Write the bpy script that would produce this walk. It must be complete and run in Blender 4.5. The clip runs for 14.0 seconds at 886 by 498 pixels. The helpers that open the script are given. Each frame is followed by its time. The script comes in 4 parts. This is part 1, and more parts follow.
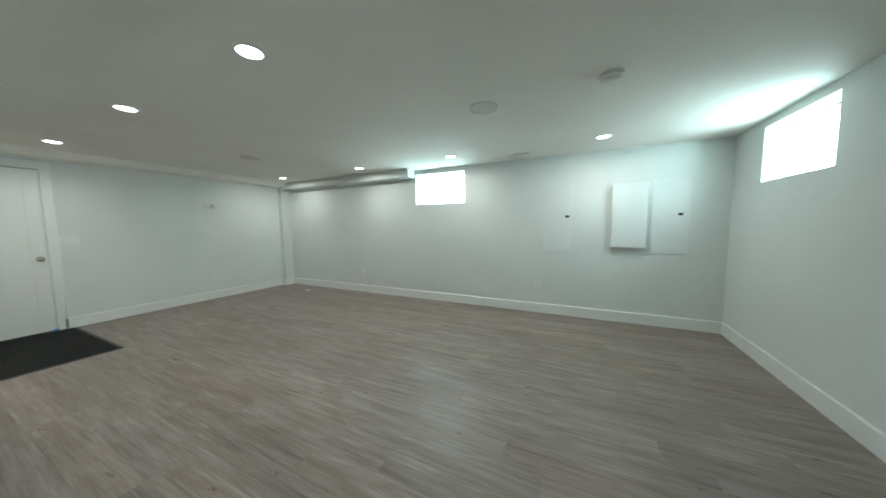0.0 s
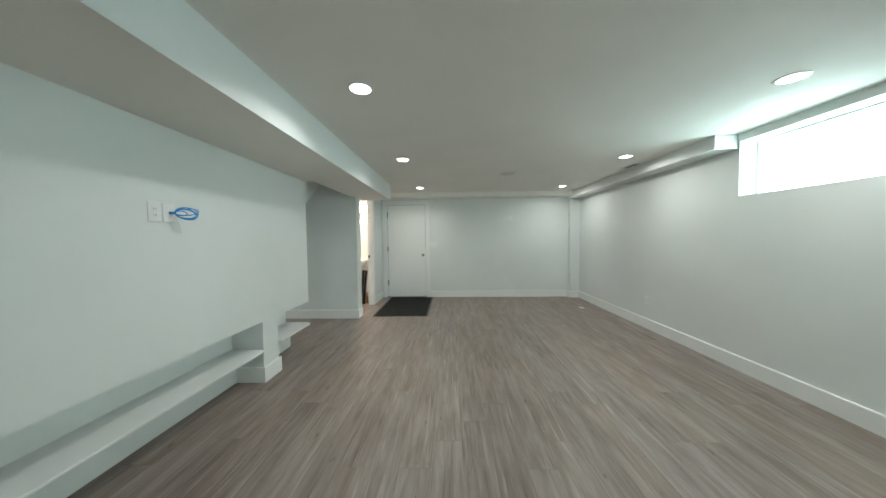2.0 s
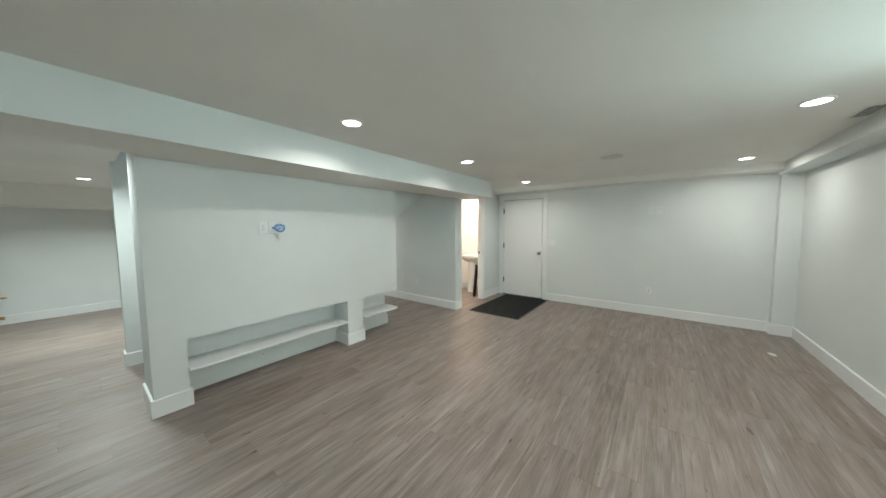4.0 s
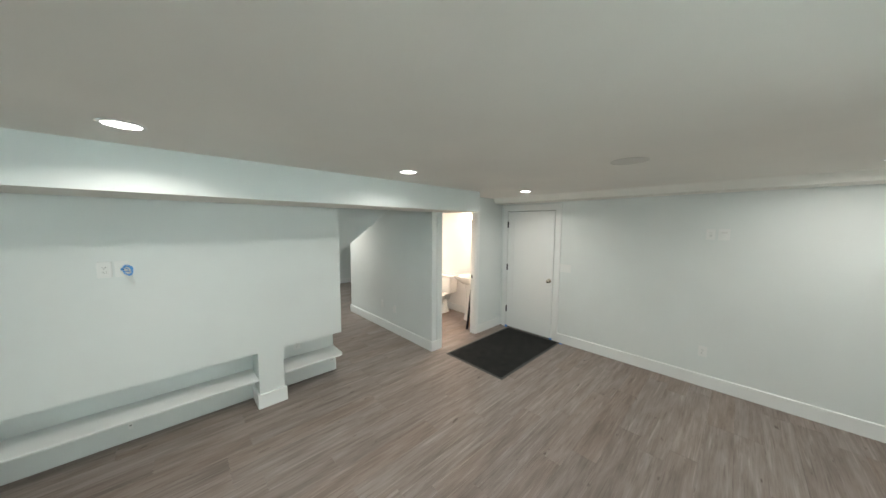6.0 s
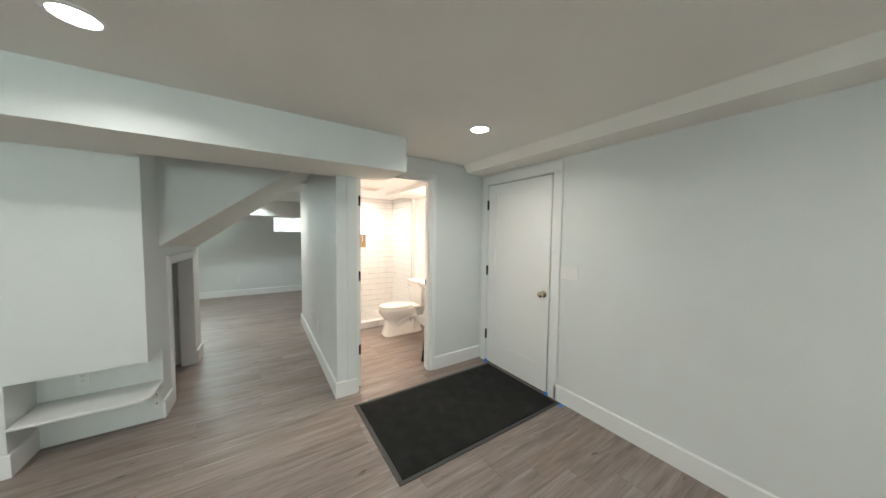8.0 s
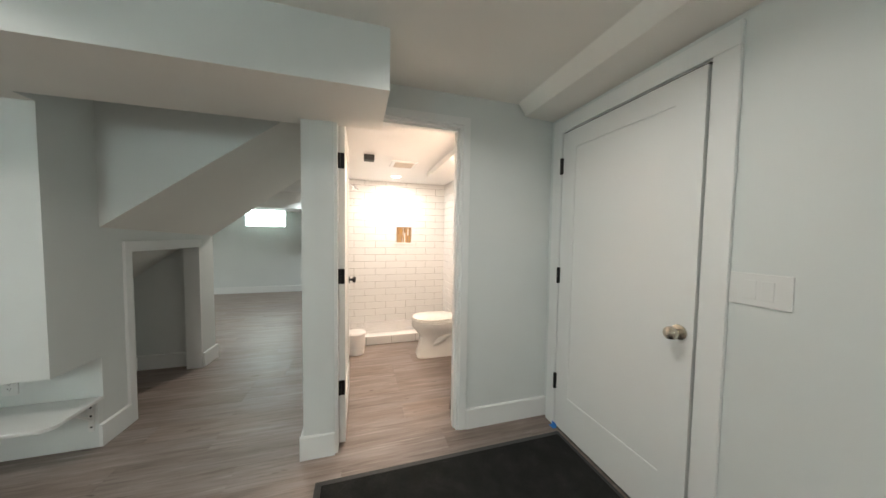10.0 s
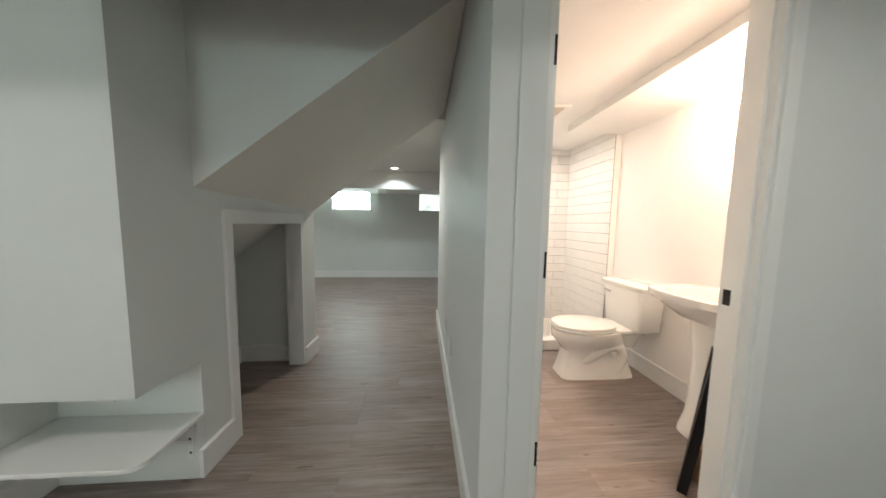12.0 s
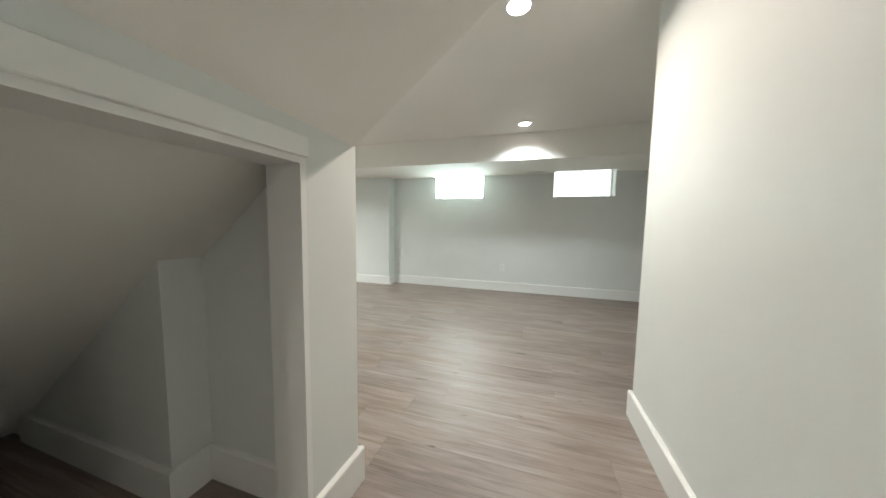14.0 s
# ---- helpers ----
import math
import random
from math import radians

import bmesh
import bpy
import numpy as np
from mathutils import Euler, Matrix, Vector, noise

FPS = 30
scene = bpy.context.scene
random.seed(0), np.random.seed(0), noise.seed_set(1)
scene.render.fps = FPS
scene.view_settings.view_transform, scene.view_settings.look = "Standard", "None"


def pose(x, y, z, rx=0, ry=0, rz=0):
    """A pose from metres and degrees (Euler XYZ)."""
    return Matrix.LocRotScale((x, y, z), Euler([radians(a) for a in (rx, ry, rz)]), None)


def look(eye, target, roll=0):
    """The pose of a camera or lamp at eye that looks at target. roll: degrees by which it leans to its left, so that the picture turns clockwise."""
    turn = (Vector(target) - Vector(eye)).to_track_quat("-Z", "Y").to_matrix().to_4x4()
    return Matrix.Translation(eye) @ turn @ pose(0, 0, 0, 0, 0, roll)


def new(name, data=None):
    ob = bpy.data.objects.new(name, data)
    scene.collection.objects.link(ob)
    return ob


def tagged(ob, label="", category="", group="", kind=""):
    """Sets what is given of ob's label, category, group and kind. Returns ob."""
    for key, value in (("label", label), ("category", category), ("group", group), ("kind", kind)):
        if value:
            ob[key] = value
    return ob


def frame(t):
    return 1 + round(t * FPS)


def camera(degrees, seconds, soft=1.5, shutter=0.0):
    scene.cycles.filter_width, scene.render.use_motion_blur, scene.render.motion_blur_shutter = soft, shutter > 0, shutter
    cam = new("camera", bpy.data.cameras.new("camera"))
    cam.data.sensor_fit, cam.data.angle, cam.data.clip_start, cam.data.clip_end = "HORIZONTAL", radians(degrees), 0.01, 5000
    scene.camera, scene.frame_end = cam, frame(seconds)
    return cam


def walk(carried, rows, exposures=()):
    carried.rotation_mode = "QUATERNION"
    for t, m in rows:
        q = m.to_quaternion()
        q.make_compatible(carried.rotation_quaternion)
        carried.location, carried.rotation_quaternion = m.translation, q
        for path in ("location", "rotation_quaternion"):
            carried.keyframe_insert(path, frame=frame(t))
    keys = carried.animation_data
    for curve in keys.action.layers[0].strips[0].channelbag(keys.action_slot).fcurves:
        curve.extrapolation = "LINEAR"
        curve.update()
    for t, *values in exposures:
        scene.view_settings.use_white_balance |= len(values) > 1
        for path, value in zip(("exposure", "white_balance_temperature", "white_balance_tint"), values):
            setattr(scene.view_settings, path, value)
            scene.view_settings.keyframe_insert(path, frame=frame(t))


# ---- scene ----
cam = camera(114.9, 14.0, shutter=0.15)
PATH = [
    (0, (-0.58, -0.062, 1.305), (-1.447, 1.733, 1.138), -0.6),
    (0.5, (-0.420, 0.287, 1.165), (-1.847, 1.682, 1.031), -0.8),
    (1, (-0.337, 0.712, 1.173), (-2.132, 1.587, 1.061), -0.7),
    (1.5, (-0.337, 1.123, 1.246), (-2.3, 1.496, 1.159), -0.8),
    (2, (-0.395, 1.509, 1.294), (-2.393, 1.457, 1.22), -0.6),
    (2.5, (-0.475, 1.953, 1.327), (-2.42, 1.491, 1.256), -0.6),
    (3, (-0.55, 2.333, 1.343), (-2.384, 1.54, 1.262), -0.6),
    (3.2, (-0.578, 2.465, 1.35), (-2.362, 1.566, 1.255), -0.5),
    (5.3, (-1.715, 3.052, 1.654), (-3.114, 1.63, 1.5), -0.1),
    (5.5, (-1.854, 3.021, 1.683), (-3.254, 1.6, 1.535), 0.2),
    (6, (-2.366, 2.935, 1.804), (-3.74, 1.491, 1.635), 0.35),
    (6.5, (-2.905, 2.913, 1.737), (-4.215, 1.408, 1.607), 0.4),
    (7, (-3.392, 2.824, 1.639), (-4.657, 1.28, 1.519), 0.4),
    (7.5, (-3.926, 2.711, 1.534), (-5.109, 1.102, 1.429), 0.5),
    (8, (-4.38, 2.57, 1.484), (-5.478, 0.901, 1.379), 0.7),
    (8.2, (-4.518, 2.516, 1.447), (-5.586, 0.828, 1.361), 0.7),
    (10.3, (-5.298, 1.661, 1.328), (-5.784, -0.277, 1.229), 0.9),
    (10.5, (-5.257, 1.594, 1.317), (-5.696, -0.355, 1.217), 1.0),
    (11, (-5.094, 1.38, 1.292), (-5.412, -0.59, 1.163), 1.0),
    (11.5, (-4.927, 1.151, 1.264), (-5.152, -0.83, 1.107), 1.0),
    (12, (-4.752, 0.868, 1.216), (-4.916, -1.117, 1.036), 1.0),
    (12.5, (-4.633, 0.460, 1.156), (-4.702, -1.529, 0.964), 1.1),
    (13, (-4.577, 0.044, 1.082), (-4.493, -1.945, 0.898), 0.8),
    (13.5, (-4.499, -0.427, 1.056), (-4.195, -2.396, 0.881), 0.9),
    (14, (-4.416, -0.863, 1.024), (-3.83, -2.768, 0.862), 0.9),
]
EXPOSURES = [
    (0.0, -0.22, 6260, 3), (3.0, 0.0, 6520, 7), (6.5, 0.1, 6650, 11), (8.0, 0.12, 6710, 12), (10.5, -0.2, 6810, 13),
    (11.5, -0.18, 6820, 13), (12.5, -0.17, 6830, 14), (13.2, 0.31, 6980, 16), (14.0, 0.6, 7000, 15),
]
walk(cam, [(t, look(eye, target, roll)) for t, eye, target, roll in PATH], EXPOSURES)

# ---- light ----
world = bpy.data.worlds.new("sky")
scene.world = world
world.use_nodes = True
wn = world.node_tree
sky = wn.nodes.new("ShaderNodeTexSky")
sky.sky_type, sky.sun_disc = "NISHITA", False
sky.sun_elevation, sky.sun_rotation = radians(40), radians(200)
wn.nodes["Background"].inputs[1].default_value = 0.1
wn.links.new(sky.outputs[0], wn.nodes["Background"].inputs[0])

ROOM_WATTS, ROOM_TINT = 11.1, (0.985, 0.975, 0.925)
FAR_WATTS, FAR_TINT, HALL_TINT, COOL_TINT = 18.5, (0.86, 0.98, 0.97), (1.0, 0.93, 0.84), (0.76, 0.93, 1.0)
BATH_WATTS, BATH_TINT = 15.5, (1.0, 0.94, 0.87)
DAY_WATTS, DAY_TINT = 21.0, (0.74, 0.98, 1.0)

# fitted planes of the place
CEIL, FAR_CEIL, BATH_CEIL = 2.257, 2.15, 2.12
X_W, X_E, Y_N, Y_S = -6.622, 0.96, 4.27, -5.44
BEAM_Z, TV_Y, TV_BACK = 1.985, -0.20, -0.49
APRON = -0.45
HALL_E, HALL_W = -3.72, -4.96
PIER = -1.172
BATH_Y = -0.012
BASE_H, BASE_T = 0.14, 0.018


# ---- materials ----
def material(name, rough=0.5, metal=0.0):
    m = bpy.data.materials.new(name)
    m.use_nodes = True
    b = m.node_tree.nodes["Principled BSDF"]
    b.inputs["Roughness"].default_value, b.inputs["Metallic"].default_value = rough, metal
    return m, m.node_tree, b


def node(tree, kind, **values):
    n = tree.nodes.new(kind)
    for k, v in values.items():
        n.inputs[k.replace("_", " ")].default_value = v
    return n


def ramp(tree, source, stops):
    r = tree.nodes.new("ShaderNodeValToRGB")
    while len(r.color_ramp.elements) < len(stops):
        r.color_ramp.elements.new(0.5)
    for e, (p, c) in zip(r.color_ramp.elements, stops):
        e.position, e.color = p, (*c, 1)
    tree.links.new(source, r.inputs[0])
    return r.outputs[0]


def bump(tree, b, height, strength, distance):
    n = tree.nodes.new("ShaderNodeBump")
    n.inputs["Strength"].default_value, n.inputs["Distance"].default_value = strength, distance
    tree.links.new(height, n.inputs["Height"])
    tree.links.new(n.outputs[0], b.inputs["Normal"])


def paint(name, colour, rough, roller=0.12, blotch=0.03):
    """Rolled wall paint: fine orange-peel relief and faint large unevenness."""
    m, t, b = material(name, rough)
    co = t.nodes.new("ShaderNodeTexCoord")
    big, fine = node(t, "ShaderNodeTexNoise", Scale=1.3, Detail=4.0), node(t, "ShaderNodeTexNoise", Scale=260.0, Detail=2.0)
    for n in (big, fine):
        t.links.new(co.outputs["Object"], n.inputs["Vector"])
    lo = tuple(c * (1 - blotch) for c in colour)
    hi = tuple(min(1, c * (1 + blotch)) for c in colour)
    t.links.new(ramp(t, big.outputs["Fac"], [(0.3, lo), (0.7, hi)]), b.inputs["Base Color"])
    rr = t.nodes.new("ShaderNodeMapRange")
    rr.inputs["To Min"].default_value, rr.inputs["To Max"].default_value = rough - 0.06, rough + 0.06
    t.links.new(big.outputs["Fac"], rr.inputs["Value"])
    t.links.new(rr.outputs[0], b.inputs["Roughness"])
    bump(t, b, fine.outputs["Fac"], roller, 0.002)
    return m


def plain(name, colour, rough, metal=0.0, grain=0.0, scale=60.0):
    m, t, b = material(name, rough, metal)
    b.inputs["Base Color"].default_value = (*colour, 1)
    if grain:
        co = t.nodes.new("ShaderNodeTexCoord")
        n = node(t, "ShaderNodeTexNoise", Scale=scale, Detail=5.0)
        t.links.new(co.outputs["Object"], n.inputs["Vector"])
        t.links.new(ramp(t, n.outputs["Fac"], [(0.25, tuple(c * (1 - grain) for c in colour)), (0.75, tuple(min(1, c * (1 + grain)) for c in colour))]), b.inputs["Base Color"])
        bump(t, b, n.outputs["Fac"], 0.1, 0.001)
    return m


def glow(name, colour, strength):
    m, t, b = material(name, 0.5)
    b.inputs["Base Color"].default_value = (*colour, 1)
    b.inputs["Emission Color"].default_value, b.inputs["Emission Strength"].default_value = (*colour, 1), strength
    return m


def plank_material():
    """Grey-brown vinyl oak: streaks along the plank, cathedral figure, knots, a tone for each plank."""
    m, t, b = material("vinyl_oak", 0.42)
    co, info = t.nodes.new("ShaderNodeTexCoord"), t.nodes.new("ShaderNodeObjectInfo")
    shift = t.nodes.new("ShaderNodeVectorMath")
    shift.operation = "MULTIPLY_ADD"
    shift.inputs[1].default_value = (37.0, 19.0, 0.0)
    t.links.new(info.outputs["Random"], shift.inputs[0])
    t.links.new(co.outputs["Object"], shift.inputs[2])

    def stretched(sx, sy, scale, detail, distort):
        mp = t.nodes.new("ShaderNodeMapping")
        mp.inputs["Scale"].default_value = (sx, sy, 1)
        n = node(t, "ShaderNodeTexNoise", Scale=scale, Detail=detail, Distortion=distort, Roughness=0.6)
        t.links.new(shift.outputs[0], mp.inputs["Vector"])
        t.links.new(mp.outputs[0], n.inputs["Vector"])
        return n.outputs["Fac"]

    broad, streak, fibre = stretched(1.3, 7.0, 1.5, 3.0, 0.35), stretched(1.1, 15.0, 2.0, 5.0, 0.5), stretched(3.0, 90.0, 2.0, 4.0, 0.0)
    knots, pale = stretched(5.0, 15.0, 1.3, 2.0, 0.0), stretched(1.3, 34.0, 1.1, 2.0, 0.7)
    mix1 = t.nodes.new("ShaderNodeMath"); mix1.operation = "MULTIPLY_ADD"; mix1.inputs[1].default_value = 0.45
    t.links.new(streak, mix1.inputs[0])
    half = t.nodes.new("ShaderNodeMath"); half.operation = "MULTIPLY"; half.inputs[1].default_value = 0.47
    t.links.new(broad, half.inputs[0])
    t.links.new(half.outputs[0], mix1.inputs[2])
    mix2 = t.nodes.new("ShaderNodeMath"); mix2.operation = "MULTIPLY_ADD"; mix2.inputs[1].default_value = 0.20
    t.links.new(fibre, mix2.inputs[0])
    t.links.new(mix1.outputs[0], mix2.inputs[2])
    tone = t.nodes.new("ShaderNodeMath"); tone.operation = "MULTIPLY_ADD"; tone.inputs[1].default_value = 0.09
    t.links.new(info.outputs["Random"], tone.inputs[0])
    t.links.new(mix2.outputs[0], tone.inputs[2])
    colour = ramp(t, tone.outputs[0], [(0.40, (0.132, 0.101, 0.086)), (0.50, (0.186, 0.148, 0.130)), (0.62, (0.248, 0.203, 0.182)), (0.75, (0.318, 0.271, 0.247))])
    dark = ramp(t, knots, [(0.68, (1, 1, 1)), (0.76, (0.42, 0.37, 0.34))])
    light = ramp(t, pale, [(0.58, (0, 0, 0)), (0.74, (0.10, 0.094, 0.086))])
    mul = t.nodes.new("ShaderNodeMixRGB"); mul.blend_type = "MULTIPLY"; mul.inputs[0].default_value = 1.0
    t.links.new(colour, mul.inputs[1]); t.links.new(dark, mul.inputs[2])
    lines = ramp(t, stretched(1.6, 55.0, 1.4, 3.0, 0.4), [(0.28, (0.70, 0.675, 0.655)), (0.44, (1, 1, 1))])
    hue = t.nodes.new("ShaderNodeMath"); hue.operation = "MULTIPLY_ADD"; hue.inputs[1].default_value, hue.inputs[2].default_value = 7.31, 0.17
    frac = t.nodes.new("ShaderNodeMath"); frac.operation = "FRACT"
    t.links.new(info.outputs["Random"], hue.inputs[0]); t.links.new(hue.outputs[0], frac.inputs[0])
    warm = ramp(t, frac.outputs[0], [(0.0, (1.03, 0.985, 0.945)), (0.5, (1.0, 1.0, 1.0)), (1.0, (0.985, 1.0, 1.01))])
    for extra in (lines, warm):
        m2 = t.nodes.new("ShaderNodeMixRGB"); m2.blend_type = "MULTIPLY"; m2.inputs[0].default_value = 1.0
        t.links.new(mul.outputs[0], m2.inputs[1]); t.links.new(extra, m2.inputs[2])
        mul = m2
    lift = t.nodes.new("ShaderNodeMixRGB"); lift.blend_type = "ADD"; lift.inputs[0].default_value = 1.0
    t.links.new(mul.outputs[0], lift.inputs[1]); t.links.new(light, lift.inputs[2])
    t.links.new(lift.outputs[0], b.inputs["Base Color"])
    rough = t.nodes.new("ShaderNodeMapRange")
    rough.inputs["To Min"].default_value, rough.inputs["To Max"].default_value = 0.36, 0.56
    t.links.new(streak, rough.inputs["Value"])
    t.links.new(rough.outputs[0], b.inputs["Roughness"])
    bump(t, b, fibre, 0.12, 0.001)
    return m


def mat_material():
    m, t, b = material("ribbed_charcoal_carpet", 0.95)
    b.inputs["Specular IOR Level"].default_value = 0.12
    co = t.nodes.new("ShaderNodeTexCoord")
    n, big = node(t, "ShaderNodeTexNoise", Scale=420.0, Detail=3.0), node(t, "ShaderNodeTexNoise", Scale=9.0, Detail=5.0)
    vor = node(t, "ShaderNodeTexVoronoi", Scale=90.0)
    for k in (n, big, vor):
        t.links.new(co.outputs["Object"], k.inputs["Vector"])
    add = t.nodes.new("ShaderNodeMath"); add.operation = "MULTIPLY_ADD"; add.inputs[1].default_value = 0.22
    t.links.new(big.outputs["Fac"], add.inputs[0]); t.links.new(n.outputs["Fac"], add.inputs[2])
    mean = t.nodes.new("ShaderNodeMath"); mean.operation = "MULTIPLY"; mean.inputs[1].default_value = 0.82
    t.links.new(add.outputs[0], mean.inputs[0])
    t.links.new(ramp(t, mean.outputs[0], [(0.38, (0.009, 0.010, 0.010)), (0.58, (0.027, 0.028, 0.027)), (0.68, (0.085, 0.083, 0.078))]), b.inputs["Base Color"])
    bump(t, b, n.outputs["Fac"], 0.6, 0.004)
    return m


WALL = paint("pale_grey_wall_paint", (0.695, 0.727, 0.714), 0.55)
CEILING = paint("flat_white_ceiling_paint", (0.83, 0.815, 0.77), 0.8)
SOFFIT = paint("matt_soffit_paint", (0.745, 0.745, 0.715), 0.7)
TRIM = paint("white_satin_trim_paint", (0.785, 0.80, 0.79), 0.32, 0.04, 0.01)
BATHWALL = paint("warm_white_bath_paint", (0.85, 0.84, 0.82), 0.5)
OAK = plank_material()
SUBFLOOR = plain("grey_underlay", (0.10, 0.08, 0.07), 0.9, grain=0.2)
CARPET = mat_material()
RUBBER = plain("dark_rubber", (0.045, 0.047, 0.047), 0.6, grain=0.2)
BLACK = plain("black_iron", (0.012, 0.012, 0.013), 0.4, 0.6)
NICKEL = plain("satin_nickel", (0.58, 0.52, 0.44), 0.25, 1.0)
CHROME = plain("chrome", (0.75, 0.76, 0.78), 0.12, 1.0)
STEEL = plain("zinc_steel", (0.55, 0.56, 0.57), 0.35, 1.0)
PORCELAIN = plain("white_porcelain", (0.84, 0.83, 0.80), 0.08)
TILE = plain("glossy_white_tile", (0.80, 0.80, 0.78), 0.18, grain=0.02, scale=6)
GROUT = plain("grey_grout", (0.19, 0.165, 0.145), 0.9, grain=0.15)
PLASTIC = plain("white_plastic", (0.768, 0.775, 0.76), 0.35)
GRILLE = plain("yellowed_grille_plastic", (0.56, 0.49, 0.41), 0.5)
SLOT = plain("dark_slot", (0.05, 0.05, 0.05), 0.6)
GREYPLASTIC = plain("speaker_grille", (0.66, 0.65, 0.61), 0.7, grain=0.05, scale=300)
BLUE = plain("blue_cable", (0.03, 0.27, 0.68), 0.4)
TAPE = plain("blue_masking_tape", (0.03, 0.22, 0.62), 0.7)
COPPER = plain("primed_red_pipe", (0.15, 0.068, 0.058), 0.55, 0.3, grain=0.3, scale=30)
IRON = plain("dark_iron_pipe", (0.085, 0.07, 0.062), 0.6, 0.3, grain=0.4, scale=40)
BRASS = plain("old_brass", (0.42, 0.25, 0.10), 0.4, 0.9, grain=0.2)
YELLOW = plain("yellow_tag", (0.75, 0.52, 0.05), 0.5)
CARTON = plain("brown_cardboard", (0.36, 0.22, 0.11), 0.85, grain=0.1)
PANELMETAL = paint("white_enamelled_steel", (0.72, 0.75, 0.745), 0.3, 0.02, 0.01)
LED = glow("led_diffuser", (1.0, 0.985, 0.95), 14.0)
BULB = glow("warm_bulb", (1.0, 0.75, 0.57), 140.0)
DAYGLOW = glow("overexposed_daylight", (0.94, 1.0, 1.0), 1.35)
GARDEN = glow("bright_garden", (0.94, 1.0, 1.0), 1.3)
gt = GARDEN.node_tree
gc, gn, gm = gt.nodes.new("ShaderNodeTexCoord"), node(gt, "ShaderNodeTexNoise", Scale=5.0, Detail=4.0), gt.nodes.new("ShaderNodeMapping")
gm.inputs["Scale"].default_value = (2.2, 1.0, 0.9)
gt.links.new(gc.outputs["Object"], gm.inputs["Vector"])
gt.links.new(gm.outputs[0], gn.inputs["Vector"])
gt.links.new(ramp(gt, gn.outputs["Fac"], [(0.38, (0.36, 0.46, 0.44)), (0.46, (0.68, 0.76, 0.75)), (0.54, (0.95, 1.0, 1.0))]), gt.nodes["Principled BSDF"].inputs["Emission Color"])
GLASS = plain("clear_glass", (0.95, 0.98, 0.97), 0.02)
GLASS.node_tree.nodes["Principled BSDF"].inputs["Transmission Weight"].default_value = 1.0
GLASS.node_tree.nodes["Principled BSDF"].inputs["IOR"].default_value = 1.1
MOSAIC = plain("mosaic_tile", (0.78, 0.77, 0.75), 0.25, grain=0.05, scale=40)
STRIPES = plain("brown_glass_strips", (0.30, 0.20, 0.12), 0.2, grain=0.8, scale=45)


# ---- mesh helpers ----
def block(bm, x0, x1, y0, y1, z0, z1, bevel=0.0, segments=2):
    """A box, with its edges rounded where bevel is given."""
    lo, hi = [min(a, b) for a, b in ((x0, x1), (y0, y1), (z0, z1))], [max(a, b) for a, b in ((x0, x1), (y0, y1), (z0, z1))]
    vs = [bm.verts.new((x, y, z)) for x in (lo[0], hi[0]) for y in (lo[1], hi[1]) for z in (lo[2], hi[2])]
    fs = [bm.faces.new([vs[i] for i in f]) for f in ((0, 1, 3, 2), (4, 6, 7, 5), (0, 4, 5, 1), (2, 3, 7, 6), (0, 2, 6, 4), (1, 5, 7, 3))]
    if bevel:
        edges = list({e for f in fs for e in f.edges})
        bmesh.ops.bevel(bm, geom=edges, offset=bevel, segments=segments, affect="EDGES", profile=0.5)
    return bm


def boxed(*sizes, bevel=0.0):
    bm = bmesh.new()
    block(bm, *sizes, bevel=bevel)
    return bm


def turned(bm, profile, centre=(0, 0, 0), axis="z", steps=28, caps=True):
    """A turned body: profile of (radius, height) about the axis."""
    rings = []
    for r, hgt in profile:
        ring = []
        for i in range(steps):
            a = 2 * math.pi * i / steps
            u, v = r * math.cos(a), r * math.sin(a)
            p = {"z": (u, v, hgt), "x": (hgt, u, v), "y": (u, hgt, v)}[axis]
            ring.append(bm.verts.new(Vector(p) + Vector(centre)))
        rings.append(ring)
    for lower, upper in zip(rings, rings[1:]):
        for i in range(steps):
            bm.faces.new((lower[i], lower[(i + 1) % steps], upper[(i + 1) % steps], upper[i]))
    if caps:
        bm.faces.new(rings[0]), bm.faces.new(rings[-1])
    return bm


def tube(bm, points, radius, steps=10):
    """A round tube along points."""
    pts = [Vector(p) for p in points]
    rings, last = [], None
    for i, p in enumerate(pts):
        d = (pts[min(i + 1, len(pts) - 1)] - pts[max(i - 1, 0)]).normalized()
        side = d.cross(Vector((0, 0, 1)) if abs(d.z) < 0.9 else Vector((1, 0, 0))).normalized() if last is None else (last - d * last.dot(d)).normalized()
        last, up = side, d.cross(side)
        rings.append([bm.verts.new(p + radius * (math.cos(a) * side + math.sin(a) * up)) for a in (2 * math.pi * k / steps for k in range(steps))])
    for lower, upper in zip(rings, rings[1:]):
        for i in range(steps):
            bm.faces.new((lower[i], lower[(i + 1) % steps], upper[(i + 1) % steps], upper[i]))
    bm.faces.new(rings[0]), bm.faces.new(rings[-1])
    return bm


def prism(bm, outline, lo, hi, axis="z"):
    """An outline in two coordinates, drawn out along the axis from lo to hi."""
    def place(u, v, w):
        return {"z": (u, v, w), "y": (u, w, v), "x": (w, u, v)}[axis]
    a, b = [bm.verts.new(place(u, v, lo)) for u, v in outline], [bm.verts.new(place(u, v, hi)) for u, v in outline]
    bm.faces.new(a), bm.faces.new(b)
    for i in range(len(a)):
        j = (i + 1) % len(a)
        bm.faces.new((a[i], a[j], b[j], b[i]))
    return bm


